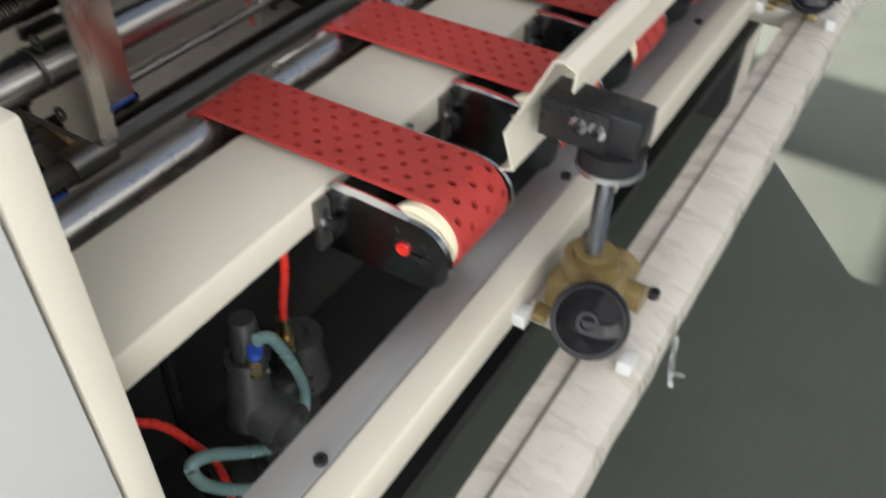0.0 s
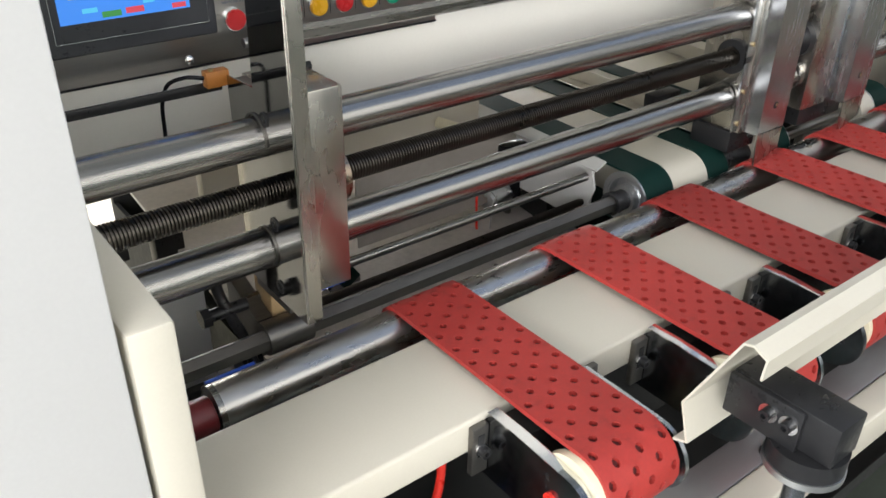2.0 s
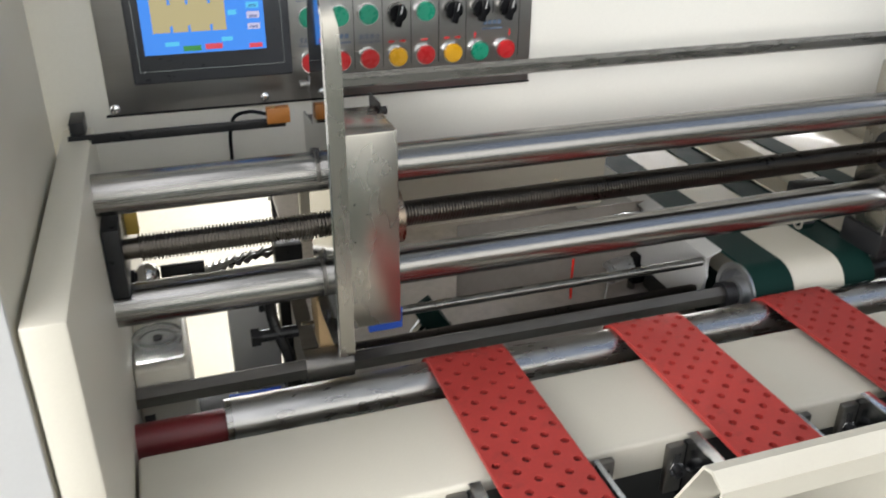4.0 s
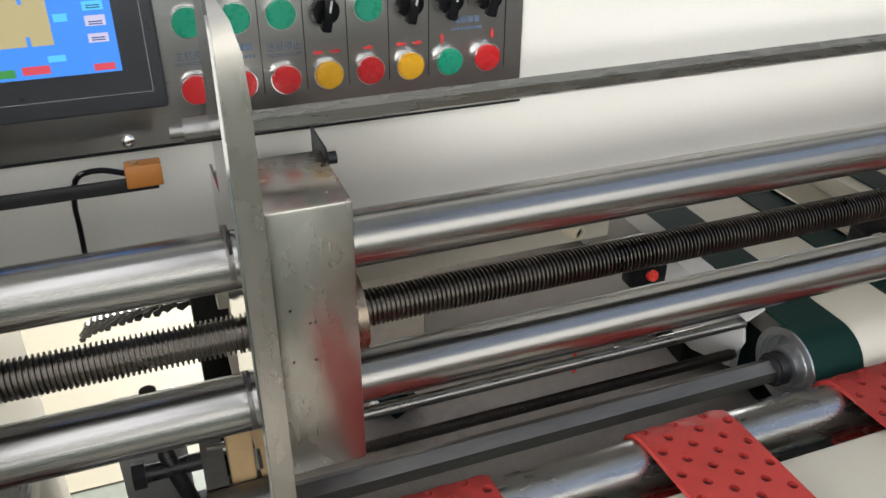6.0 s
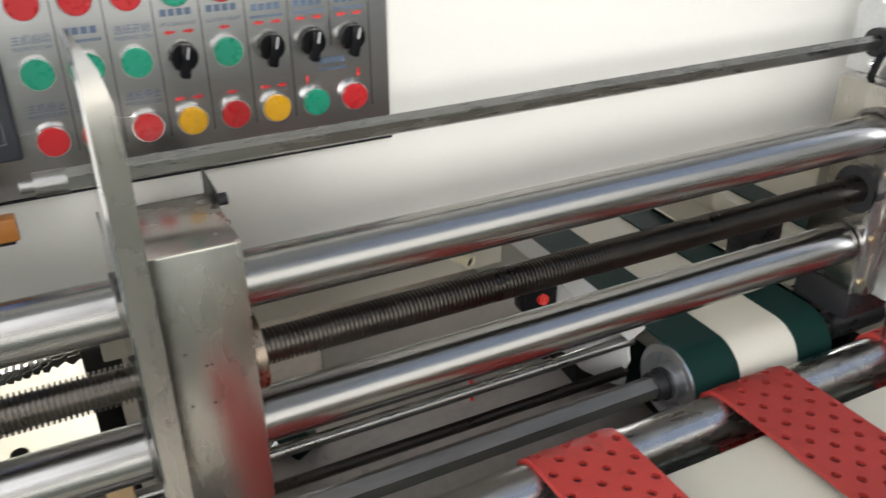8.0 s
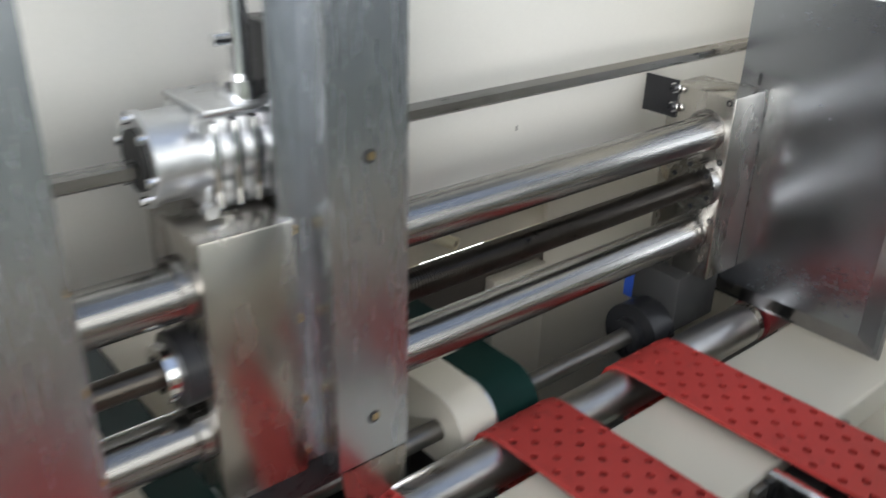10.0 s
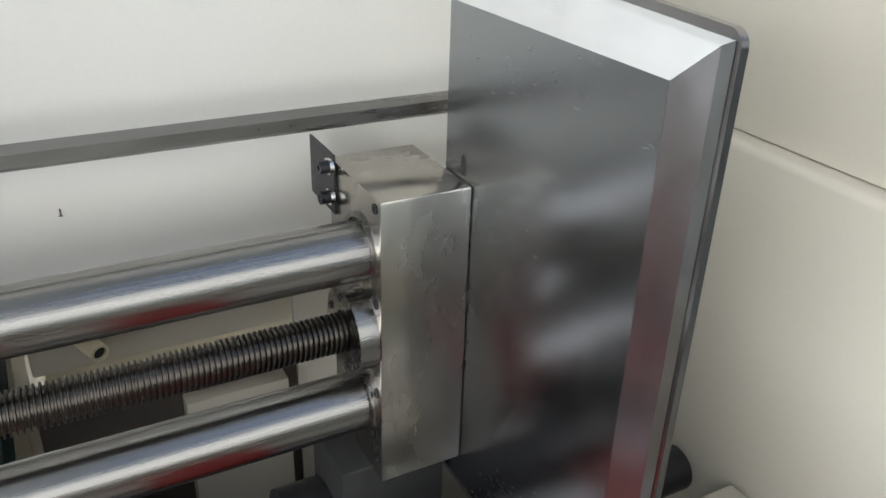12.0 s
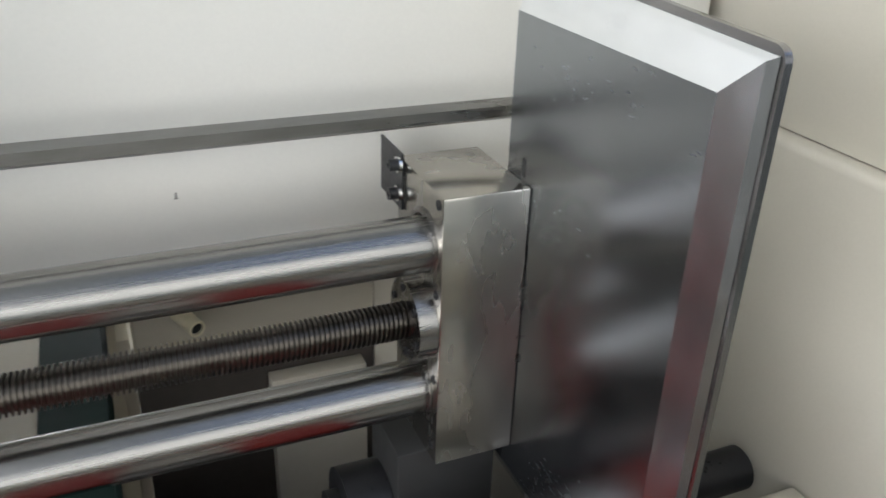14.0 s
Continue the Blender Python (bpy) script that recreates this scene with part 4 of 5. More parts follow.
# ---- behind the cover: next section ----
b = bm_new()
prism(b, [(0.13, 0.770), (0.13, 0.778), (0.95, 0.868), (0.95, 0.860)], "x", -0.09, 0.61)
tray = thing("slide_tray", (0.2, 0.5, 0.77), "brownish grey sloping sheet tray behind the rods", "tray")
part("sheet", b, M_BROWN, tray)
b = bm_new()
box(b, -0.09, 0.50, 0.1275, 0.1295, 0.735, 0.782)
part("front_lip", b, M_BROWN, tray)
b = bm_new()
box(b, -0.09, 0.50, 0.9505, 0.957, 0.80, 1.02, 0.001)
part("back_sheet", b, M_CREAM, tray, "cream-painted upright back sheet")
b = bm_new()
box(b, 0.165, 0.60, 0.322, 0.326, 0.838, 0.9845, 0.001)
part("flap", b, M_FLAP, tray, "brown-grey upright flap below the cross bar")
for x in (0.02, 0.20, 0.38):
    socket_bolt(tray, (x, 0.19, 0.7868), (0, 0, 1), 0.006, 0.004, M_CHROME)
b = bm_new()
box(b, -0.085, 0.495, 0.13, 0.15, 0.36, 0.7695)
box(b, -0.085, 0.495, 0.93, 0.95, 0.0, 0.8575)
box(b, -0.085, -0.075, 0.15, 0.93, 0.36, 0.75)
solo("tray_support", b, M_PIT, "dark steel support under the sloping tray", "support", base=(0.2, 0.5, 0.0))
for x0, x1, xs in ((-0.10, 0.45, 0.362), (1.42, 2.018, 1.478)):
    cb = thing("rear_crossbar", ((x0 + x1) / 2, 0.34, 0.985), "cream-painted rear cross bar with an open pipe stub", "machine beam", "rear cross bars")
    b = bm_new()
    box(b, x0, x1, 0.335, 0.36, 0.985, 1.090, 0.003)
    part("bar", b, M_CREAM, cb)
    b = bm_new()
    box(b, (x0 + x1) / 2 - 0.03, (x0 + x1) / 2 + 0.03, 0.3605, 0.38, 0.985, 1.2145, 0.003)
    part("hanger", b, M_CREAM, cb)
    b = bm_new()
    ring(b, (xs - 0.012, 0.334, 1.035), (xs + 0.010, 0.284, 1.030), 0.0100, 0.0072, 24)
    stub = part("pipe_stub", b, M_IVORY, cb)
    b = bm_new()
    cyl(b, (xs + 0.0080, 0.288, 1.0304), (xs + 0.0084, 0.287, 1.0303), 0.0071, 16)
    part("bore", b, M_PIT, stub)
b = bm_new()
box(b, 0.55, 2.02, 1.05, 1.07, 0.0, 0.86)
solo("rear_apron", b, M_CREAM, "cream sheet apron low behind the machine", "machine cover", base=(0.8, 1.06, 0), kind="structure")
b = bm_new()
box(b, -0.238, -0.165, 0.212, 0.250, 0.7755, 0.952, 0.003)
solo("guard_block", b, M_WHITE, "grey-white guard block on the motor shelf", "guard", base=(-0.20, 0.23, 0.7755))
b = bm_new()
box(b, -0.3695, -0.336, 0.125, 0.140, 1.134, 1.168, 0.002)
solo("yellow_tag", b, M_YELLOW, "small yellow plastic tag on the side frame", "tag", base=(-0.35, 0.13, 1.134))
b = bm_new()
box(b, -0.30, -0.22, 0.50, 0.53, 1.09, 1.125, 0.003)
box(b, -0.265, -0.255, 0.50, 0.53, 1.125, 1.2145)
solo("black_clamp", b, M_BLACK, "black clamp block behind the lead screw", "clamp", base=(-0.26, 0.5, 0.93))


def conveyor(x_left, belts, solid, hub_side, group="green belt conveyors", reach=0.95):
    """Folding conveyor: pulley, green belts over it running to the rear, cream body between them."""
    c = thing("belt_conveyor", ((belts[0][0] + belts[-1][1]) / 2, 0.4, 0.86), "cream conveyor with dark green ribbed belts", "conveyor", group)
    yc, zc, r = 0.050, 0.936, 0.0505
    x0, x1 = belts[0][0], belts[-1][1]
    b = bm_new()
    ring(b, (x0 + 0.001, yc, zc), (x1 - 0.001, yc, zc), r - 0.004, r - 0.012, 48)
    part("pulley", b, M_CAST, c, "cast aluminium pulley")
    # dished end: thin rim, web set back, raised hub
    b = bm_new()
    hx = x0 if hub_side < 0 else x1
    ring(b, (hx, yc, zc), (hx + hub_side * 0.003, yc, zc), r - 0.001, r - 0.010, 48)
    cyl(b, (hx - hub_side * 0.020, yc, zc), (hx - hub_side * 0.010, yc, zc), r - 0.0118, 40, r - 0.022)
    ring(b, (hx - hub_side * 0.0102, yc, zc), (hx + hub_side * 0.006, yc, zc), 0.025, 0.013, 32)
    part("hub", b, M_CAST, c)
    b = bm_new()
    ring(b, (hx + hub_side * 0.0063, yc, zc), (hx + hub_side * 0.026, yc, zc), 0.0185, 0.0135, 28)
    part("collar", b, M_BLACK, c)
    for u0, u1 in belts:
        b = bm_new()
        loop = [(yc + r * math.cos(radians(a)), zc + r * math.sin(radians(a))) for a in range(90, 271, 9)]
        inner = [(yc + (r - 0.004) * math.cos(radians(a)), zc + (r - 0.004) * math.sin(radians(a))) for a in range(90, 271, 9)]
        outline = [(reach, zc + r)] + loop + [(reach, zc - r)] + [(reach, zc - r + 0.004)] + inner[::-1] + [(reach, zc + r - 0.004)]
        prism(b, outline, "x", u0, u1)
        part("belt", b, M_GREEN, c, "dark green ribbed rubber belt")
    for s0, s1 in solid:
        b = bm_new()
        nose = [(yc + (r - 0.002) * math.cos(radians(a)), zc + (r - 0.002) * math.sin(radians(a))) for a in range(90, 271, 9)]
        prism(b, [(reach, zc + r - 0.002)] + nose + [(reach, zc - r + 0.01)], "x", s0, s1)
        part("body", b, M_CREAM, c)
    b = bm_new()
    box(b, x0 + 0.01, x1 - 0.01, 0.25, 0.33, 0.0, zc - r - 0.0005, 0.003)
    part("leg", b, M_PIT, c)
    return c


ua = conveyor(0.54, ((0.545, 0.616), (0.716, 0.774)), ((0.617, 0.715),), -1)
b = bm_new()
prism(b, [(0.125, 0.885), (0.108, 0.935), (0.120, 0.975), (0.95, 0.980), (0.95, 0.87), (0.20, 0.86)], "x", 0.528, 0.532)
part("side_sheet", b, M_WHITE, ua, "white-painted side sheet")
b = bm_new()
box(b, 0.5325, 0.5445, 0.125, 0.94, 0.880, 0.974, 0.002)
part("end_cover", b, M_WHITE, ua)
b = bm_new()
folded(b, [(0.518, 0.976), (0.543, 0.988)], 0.003, "y", 0.10, 0.95)
part("top_strip", b, M_WHITE, ua)
for yy in (0.16, 0.30, 0.44, 0.58):
    b = bm_new()
    box(b, 0.766, 0.776, yy, yy + 0.06, 0.955, 0.985, 0.002)
    part("guide_block", b, M_BLACK, ua)
b = bm_new()
box(b, 0.777, 0.782, 0.05, 0.95, 0.95, 0.99)
part("side_rail", b, M_CHROME, ua)
b = bm_new()
folded(b, [(0.028, 0.914), (0.033, 0.902), (0.041, 0.899), (0.050, 0.890)], 0.0012, "x", 0.512, 0.538)
part("tape_scrap", b, M_FILM, ua, "scrap of clear tape hanging at the collar")
UA_X = ua.location.x
ub = conveyor(0.93, ((0.930, 0.985),), ((0.900, 0.929),), 1)
uc = conveyor(1.28, ((1.318, 1.385),), ((1.262, 1.317),), -1)

for x0, x1 in ((0.788, 0.898), (1.0, 1.25)):
    tb = thing("rear_table", ((x0 + x1) / 2, 0.5, 0.0), "cream sheet table between the green conveyors", "table", "rear tables")
    b = bm_new()
    box(b, x0, x1, 0.14, 0.94, 0.945, 0.955, 0.002)
    part("top", b, M_CREAM, tb)
    for x in (x0 + 0.005, x1 - 0.015):
        b = bm_new()
        box(b, x, x + 0.01, 0.15, 0.93, 0.0, 0.9445)
        part("leg_sheet", b, M_PIT, tb)
b = bm_new()
box(b, 1.40, 1.415, 0.37, 0.93, 0.0, 0.98, 0.002)
box(b, 1.564, 1.682, 0.275, 0.2985, 0.0, 0.945, 0.002)
solo("rear_plate", b, M_CREAM, "cream-painted rear plate with drilled holes", "machine cover", base=(1.45, 0.3, 0.0), kind="structure")
b = bm_new()
box(b, 1.4155, 1.70, 0.30, 0.310, 0.0, 0.975, 0.002)
solo("rear_sheet", b, M_UMBER, "brown-grey sheet low behind the rods", "machine cover", base=(1.8, 0.3, 0.0), kind="structure")
b = bm_new()
box(b, 1.7005, 2.018, 0.30, 0.310, 0.0, 1.16, 0.002)
solo("rear_sheet", b, M_CREAM, "cream-painted sheet behind the rods", "machine cover", base=(1.86, 0.3, 0.0), kind="structure")
b = bm_new()
cyl(b, (1.62, 0.2735, 0.915), (1.62, 0.2748, 0.915), 0.009, 20)
solo("drilled_hole", b, M_PIT, "dark drilled hole in the rear plate", "hole", base=(1.62, 0.274, 0.915))

hw = thing("green_handwheel", (0.12, 0.30, 0.80), "dark green machine knob behind the thin screw", "knob")
b = bm_new()
cyl(b, (0.095, 0.300, 0.815), (0.125, 0.300, 0.835), 0.034, 28)
part("knob", b, M_GREEN, hw)
b = bm_new()
cyl(b, (0.075, 0.290, 0.80), (0.097, 0.300, 0.817), 0.010, 8)
part("nut", b, M_CHROME, hw)
b = bm_new()
cyl(b, (0.125, 0.300, 0.80), (0.145, 0.300, 0.795), 0.012, 16)
part("stem", b, M_SHAFT, hw)
sw = thing("red_switch", (0.435, 0.215, 0.95), "small black switch with a red lamp", "switch")
b = bm_new()
box(b, 0.410, 0.462, 0.206, 0.235, 0.9780, 1.012, 0.004)
part("housing", b, M_PLASTIC, sw)
b = bm_new()
cyl(b, (0.436, 0.2055, 0.997), (0.436, 0.200, 0.999), 0.0075, 18)
part("lamp", b, M_REDHOSE, sw)
b = bm_new()
sweep(b, [(0.315, 0.175, 0.97), (0.313, 0.172, 0.93), (0.312, 0.168, 0.90)], 0.0022, 8)
solo("red_wire", b, M_REDHOSE, "thin hanging red wire", "wire", base=(0.313, 0.17, 0.9))


ball = thing("ball_joint", (-0.345, 0.20, 1.03), "bright steel ball joint with a black arm", "joint")
b = bm_new()
bmesh.ops.create_uvsphere(b, u_segments=24, v_segments=14, radius=0.017, matrix=Matrix.Translation((-0.340, 0.20, 1.036)))
part("ball", b, M_CHROME, ball)
b = bm_new()
box(b, -0.322, -0.262, 0.194, 0.206, 1.030, 1.046, 0.002)
part("arm", b, M_BLACK, ball)
b = bm_new()
cyl(b, (-0.3695, 0.20, 1.036), (-0.356, 0.20, 1.036), 0.010, 18)
part("socket", b, M_BLACK, ball)

can = thing("air_filter", (0.515, 0.325, 0.79), "small bright air filter with black valve and white wire", "air filter")
b = bm_new()
cyl(b, (0.470, 0.318, 0.846), (0.515, 0.325, 0.850), 0.024, 28)
ring(b, (0.462, 0.317, 0.845), (0.4698, 0.318, 0.846), 0.021, 0.012, 28)
part("bowl", b, M_CAST, can, "bright cast bowl")
b = bm_new()
box(b, 0.5155, 0.542, 0.302, 0.345, 0.818, 0.880, 0.004)
part("valve_block", b, M_PLASTIC, can)
b = bm_new()
cyl(b, (0.528, 0.325, 0.795), (0.528, 0.325, 0.8178), 0.008, 14)
part("stem", b, M_SHAFT, can)
b = bm_new()
sweep(b, [(0.475, 0.300, 0.862), (0.462, 0.296, 0.850), (0.456, 0.294, 0.825), (0.452, 0.292, 0.798)], 0.0018, 8)
part("wire", b, M_WHITE, can, "thin white wire")

eye = thing("photo_sensor", (0.44, 0.645, 0.835), "black photo sensor with a red end cap", "sensor")
b = bm_new()
cyl(b, (0.422, 0.645, 0.921), (0.440, 0.645, 0.922), 0.012, 20)
part("cap", b, M_REDHOSE, eye, "red end cap")
b = bm_new()
cyl(b, (0.4402, 0.645, 0.922), (0.468, 0.645, 0.923), 0.0125, 20)
part("barrel", b, M_CAST, eye)
b = bm_new()
box(b, 0.4682, 0.498, 0.630, 0.662, 0.905, 0.948, 0.004)
cyl(b, (0.483, 0.645, 0.836), (0.483, 0.645, 0.905), 0.006, 14)
part("holder", b, M_BLACK, eye)

clamp = thing("rear_clamp", (0.74, 0.13, 0.99), "black slotted clamp bracket above the green belt", "clamp")
b = bm_new()
for z0, z1 in ((1.012, 1.026), (1.052, 1.074)):
    box(b, 0.690, 0.762, 0.118, 0.146, z0, z1, 0.002)
for x0, x1 in ((0.690, 0.702), (0.750, 0.762)):
    box(b, x0, x1, 0.119, 0.145, 1.0255, 1.0525, 0.001)
part("frame", b, M_BLACK, clamp)
b = bm_new()
ring(b, (0.716, 0.131, 0.9995), (0.740, 0.131, 0.9995), 0.0125, 0.007, 24)
part("ring", b, M_CHROME, clamp, "bright ring")
b = bm_new()
cyl(b, (0.764, 0.131, 1.040), (0.7695, 0.085, 1.040), 0.006, 12)
part("pin", b, M_SHAFT, clamp)

# ---- middle carriages ----
def upright(owner, xc):
    """Folded zinc upright with a flat front, a side return and screwed flanges."""
    b = bm_new()
    folded(b, [(xc - 0.066, -0.004), (xc - 0.040, -0.004), (xc - 0.038, -0.040), (xc + 0.038, -0.040), (xc + 0.039, -0.004), (xc + 0.052, -0.004)], 0.003, "z", 1.030, 1.62)
    up = part("upright", b, M_ZINC, owner, "folded bright zinc upright")
    b = bm_new()
    prism(b, [(xc - 0.038, 1.032), (xc + 0.0375, 1.032), (xc + 0.0375, 0.990), (xc - 0.030, 0.968)], "y", -0.0415, -0.0385)
    part("tongue", b, M_PLATE, owner, "polished tongue reaching down to the belt")
    for z in (1.338, 1.080):
        b = bm_new()
        cyl(b, (xc, -0.0419, z), (xc, -0.0412, z), 0.0066, 18)
        hole = part("hole", b, M_PIT, up)
        b = bm_new()
        cyl(b, (xc + 0.002, -0.0424, z), (xc + 0.002, -0.0420, z), 0.0038, 10)
        part("screw_head", b, M_BRASS, hole)
    for z in (1.275, 1.19, 1.105, 1.045):
        for dx in (-0.054, 0.046):
            b = bm_new()
            cyl(b, (xc + dx, -0.0060, z), (xc + dx, -0.0085, z), 0.0042, 12)
            part("screw", b, M_BRASS, up)
    return up


mid_a = thing("inner_carriage", (0.80, 0.04, 1.03), "steel carriage with a tall zinc upright", "carriage", "inner carriages")
carriage_box(mid_a, 0.770, 0.850, M_PLATE)
upright(mid_a, 0.823)
for x0, x1 in ((0.757, 0.7695), (0.8505, 0.872)):
    b = bm_new()
    ring(b, (x0, SCREW_Y, SCREW_Z), (x1, SCREW_Y, SCREW_Z), 0.030, 0.0172, 36)
    part("nut_flange", b, M_BLACK, mid_a)
for zz in (1.236, 1.092):
    for x0, x1 in ((0.759, 0.7695), (0.8505, 0.863)):
        b = bm_new()
        ring(b, (x0, 0.024, zz), (x1, 0.024, zz), 0.0285, 0.0239, 36)
        part("rod_collar", b, M_ROD, mid_a)
b = bm_new()
prism(b, [(0.030, 1.2875), (0.106, 1.2875), (0.106, 1.36), (0.098, 1.380), (0.085, 1.392), (0.051, 1.392), (0.038, 1.380), (0.030, 1.36)], "x", 0.797, 0.812)
fl = part("flange_plate", b, M_CAST, mid_a, "rounded cast flange on the hexagon bar")
for z in (1.302, 1.352, 1.376):
    socket_bolt(fl, (0.7968, 0.068, z) if z != 1.352 else (0.7968, 0.046, 1.340), (-1, 0, 0), 0.0055, 0.005, M_CHROME)
b = bm_new()
ring(b, (0.790, 0.068, 1.327), (0.7969, 0.068, 1.327), 0.017, 0.0095, 24)
part("bush", b, M_BLACK, fl)

mid_b = thing("inner_carriage", (1.06, 0.04, 1.03), "steel carriage with gearbox and zinc upright", "carriage", "inner carriages")
carriage_box(mid_b, 0.968, 1.052, M_PLATE)
upright(mid_b, 1.1080)
b = bm_new()
box(b, 1.0600, 1.150, -0.002, 0.090, 1.027, 1.286, 0.002)
part("rear_box", b, M_SHAFT, mid_b)
b = bm_new()
ring(b, (0.948, SCREW_Y, SCREW_Z), (0.9675, SCREW_Y, SCREW_Z), 0.034, 0.0172, 36)
part("nut_flange", b, M_BLACK, mid_b)
b = bm_new()
ring(b, (0.936, SCREW_Y, SCREW_Z), (0.9475, SCREW_Y, SCREW_Z), 0.026, 0.0172, 30)
part("nut_rim", b, M_CHROME, mid_b)
for zz in (1.236, 1.092):
    for x0, x1 in ((0.956, 0.9675), (1.1505, 1.163)):
        b = bm_new()
        ring(b, (x0, 0.024, zz), (x1, 0.024, zz), 0.0285, 0.0239, 36)
        part("rod_collar", b, M_ROD, mid_b)
gear = bm_new()
box(gear, 0.998, 1.074, 0.036, 0.108, 1.2875, 1.372, 0.009, 3)
gear = part("gearbox", gear, M_CAST, mid_b, "finned cast aluminium worm gearbox")
b = bm_new()
cyl(b, (0.966, 0.068, 1.334), (1.092, 0.068, 1.334), 0.038, 36)
ring(b, (0.960, 0.068, 1.334), (0.9658, 0.068, 1.334), 0.040, 0.026, 36)
part("bearing_housing", b, M_CAST, gear)
for k in range(4):
    x = 1.003 + k * 0.018
    b = bm_new()
    box(b, x, x + 0.008, 0.022, 0.0358, 1.294, 1.368, 0.003)
    part("fin", b, M_CHROME, gear)
for k in range(6):
    a = radians(60 * k + 15)
    b = bm_new()
    cyl(b, (0.9598, 0.068 + 0.033 * math.cos(a), 1.334 + 0.033 * math.sin(a)), (0.954, 0.068 + 0.033 * math.cos(a), 1.334 + 0.033 * math.sin(a)), 0.004, 10)
    part("flange_bolt", b, M_CHROME, gear)
b = bm_new()
box(b, 1.000, 1.072, 0.024, 0.104, 1.3725, 1.378, 0.002)
part("lid", b, M_CAST, gear)
b = bm_new()
cyl(b, (0.9562, 0.068, 1.334), (0.9656, 0.068, 1.334), 0.0255, 28)
part("bore", b, M_PIT, gear)
b = bm_new()
cyl(b, (1.046, 0.050, 1.3782), (1.046, 0.050, 1.394), 0.021, 28)
cyl(b, (1.046, 0.050, 1.394), (1.046, 0.050, 1.64), 0.0095, 20)
cyl(b, (1.024, 0.050, 1.425), (1.046, 0.050, 1.425), 0.0055, 12)
part("input_shaft", b, M_CHROME, gear)
for dx, dz in ((-0.034, 0.004), (0.034, 0.004), (-0.034, 0.075), (0.034, 0.075)):
    b = bm_new()
    cyl(b, (1.03 + dx, 0.0300, 1.292 + dz), (1.03 + dx, 0.0180, 1.292 + dz), 0.006, 12)
    part("boss", b, M_CAST, gear)
b = bm_new()
box(b, 1.080, 1.150, 0.015, 0.120, 1.2875, 1.430, 0.004)
cyl(b, (1.0925, 0.068, 1.337), (1.080, 0.068, 1.337), 0.040, 32)
part("coupling_housing", b, M_BLACK, mid_b, "black coupling housing")
b = bm_new()
cyl(b, (1.092, 0.068, 1.395), (1.150, 0.068, 1.395), 0.046, 36)
part("motor_drum", b, M_BLACK, mid_b)
b = bm_new()
box(b, 0.765, 0.845, 0.0, 0.085, 0.985, 1.0265, 0.003)
cyl(b, (0.80, 0.05, 0.936), (0.95, 0.05, 0.936), 0.020, 24)
part("foot", b, M_BLACK, mid_a)
b = bm_new()
box(b, 0.99, 1.145, 0.0, 0.085, 0.985, 1.0265, 0.003)
part("foot", b, M_BLACK, mid_b)

b = bm_new()
sweep(b, [(0.785, 0.060, 1.287), (0.783, 0.050, 1.318), (0.800, 0.040, 1.325), (0.822, 0.020, 1.318), (0.835, 0.010, 1.2875)], 0.0045, 10)
part("cable", b, M_PLASTIC, mid_a)

# ---- moving carriage with the guard plate ----
CAR4_V = -0.0098
far = thing("edge_carriage", (1.742, 0.04, 1.03), "polished steel carriage box with a buffed guard plate", "carriage", "sheet edge carriages")
FX0, FX1 = 1.7055, 1.7810
carriage_box(far, FX0, FX1, M_PLATE)
b = bm_new()
ring(b, (FX0 - 0.0165, SCREW_Y, SCREW_Z), (FX0 - 0.0002, SCREW_Y, SCREW_Z), 0.0365, 0.0172, 48)
nf = part("nut_flange", b, M_ROD, far, "bright turned flange of the screw nut")
for k in range(6):
    a = radians(60 * k + 20)
    socket_bolt(nf, (FX0 - 0.0166, SCREW_Y + 0.029 * math.cos(a), SCREW_Z + 0.029 * math.sin(a)), (-1, 0, 0), 0.0034, 0.0012)
for zz in (1.236, 1.092):
    b = bm_new()
    ring(b, (FX0 - 0.0030, 0.024, zz), (FX0 - 0.0002, 0.024, zz), 0.0285, 0.0239, 36)
    part("wiper_ring", b, M_ROD, far)
for z in (1.279, 1.199, 1.115, 1.045):
    b = bm_new()
    ring(b, (FX0 - 0.0012, -0.004, z), (FX0 - 0.0002, -0.004, z), 0.0042, 0.0022, 16)
    part("pin_hole", b, M_BLACK, far)
b = bm_new()
box(b, FX0 - 0.0020, FX0 - 0.0003, 0.074, 0.129, 1.242, 1.293)
brk = part("index_plate", b, M_BLACK, far, "flat black index plate with two bolts")
for z in (1.283, 1.257):
    b = bm_new()
    ring(b, (FX0 - 0.0055, 0.078, z), (FX0 - 0.0023, 0.078, z), 0.0072, 0.003, 18)
    part("washer", b, M_CHROME, brk)
    socket_bolt(brk, (FX0 - 0.0056, 0.078, z), (-1, 0, 0), 0.0054, 0.0075)
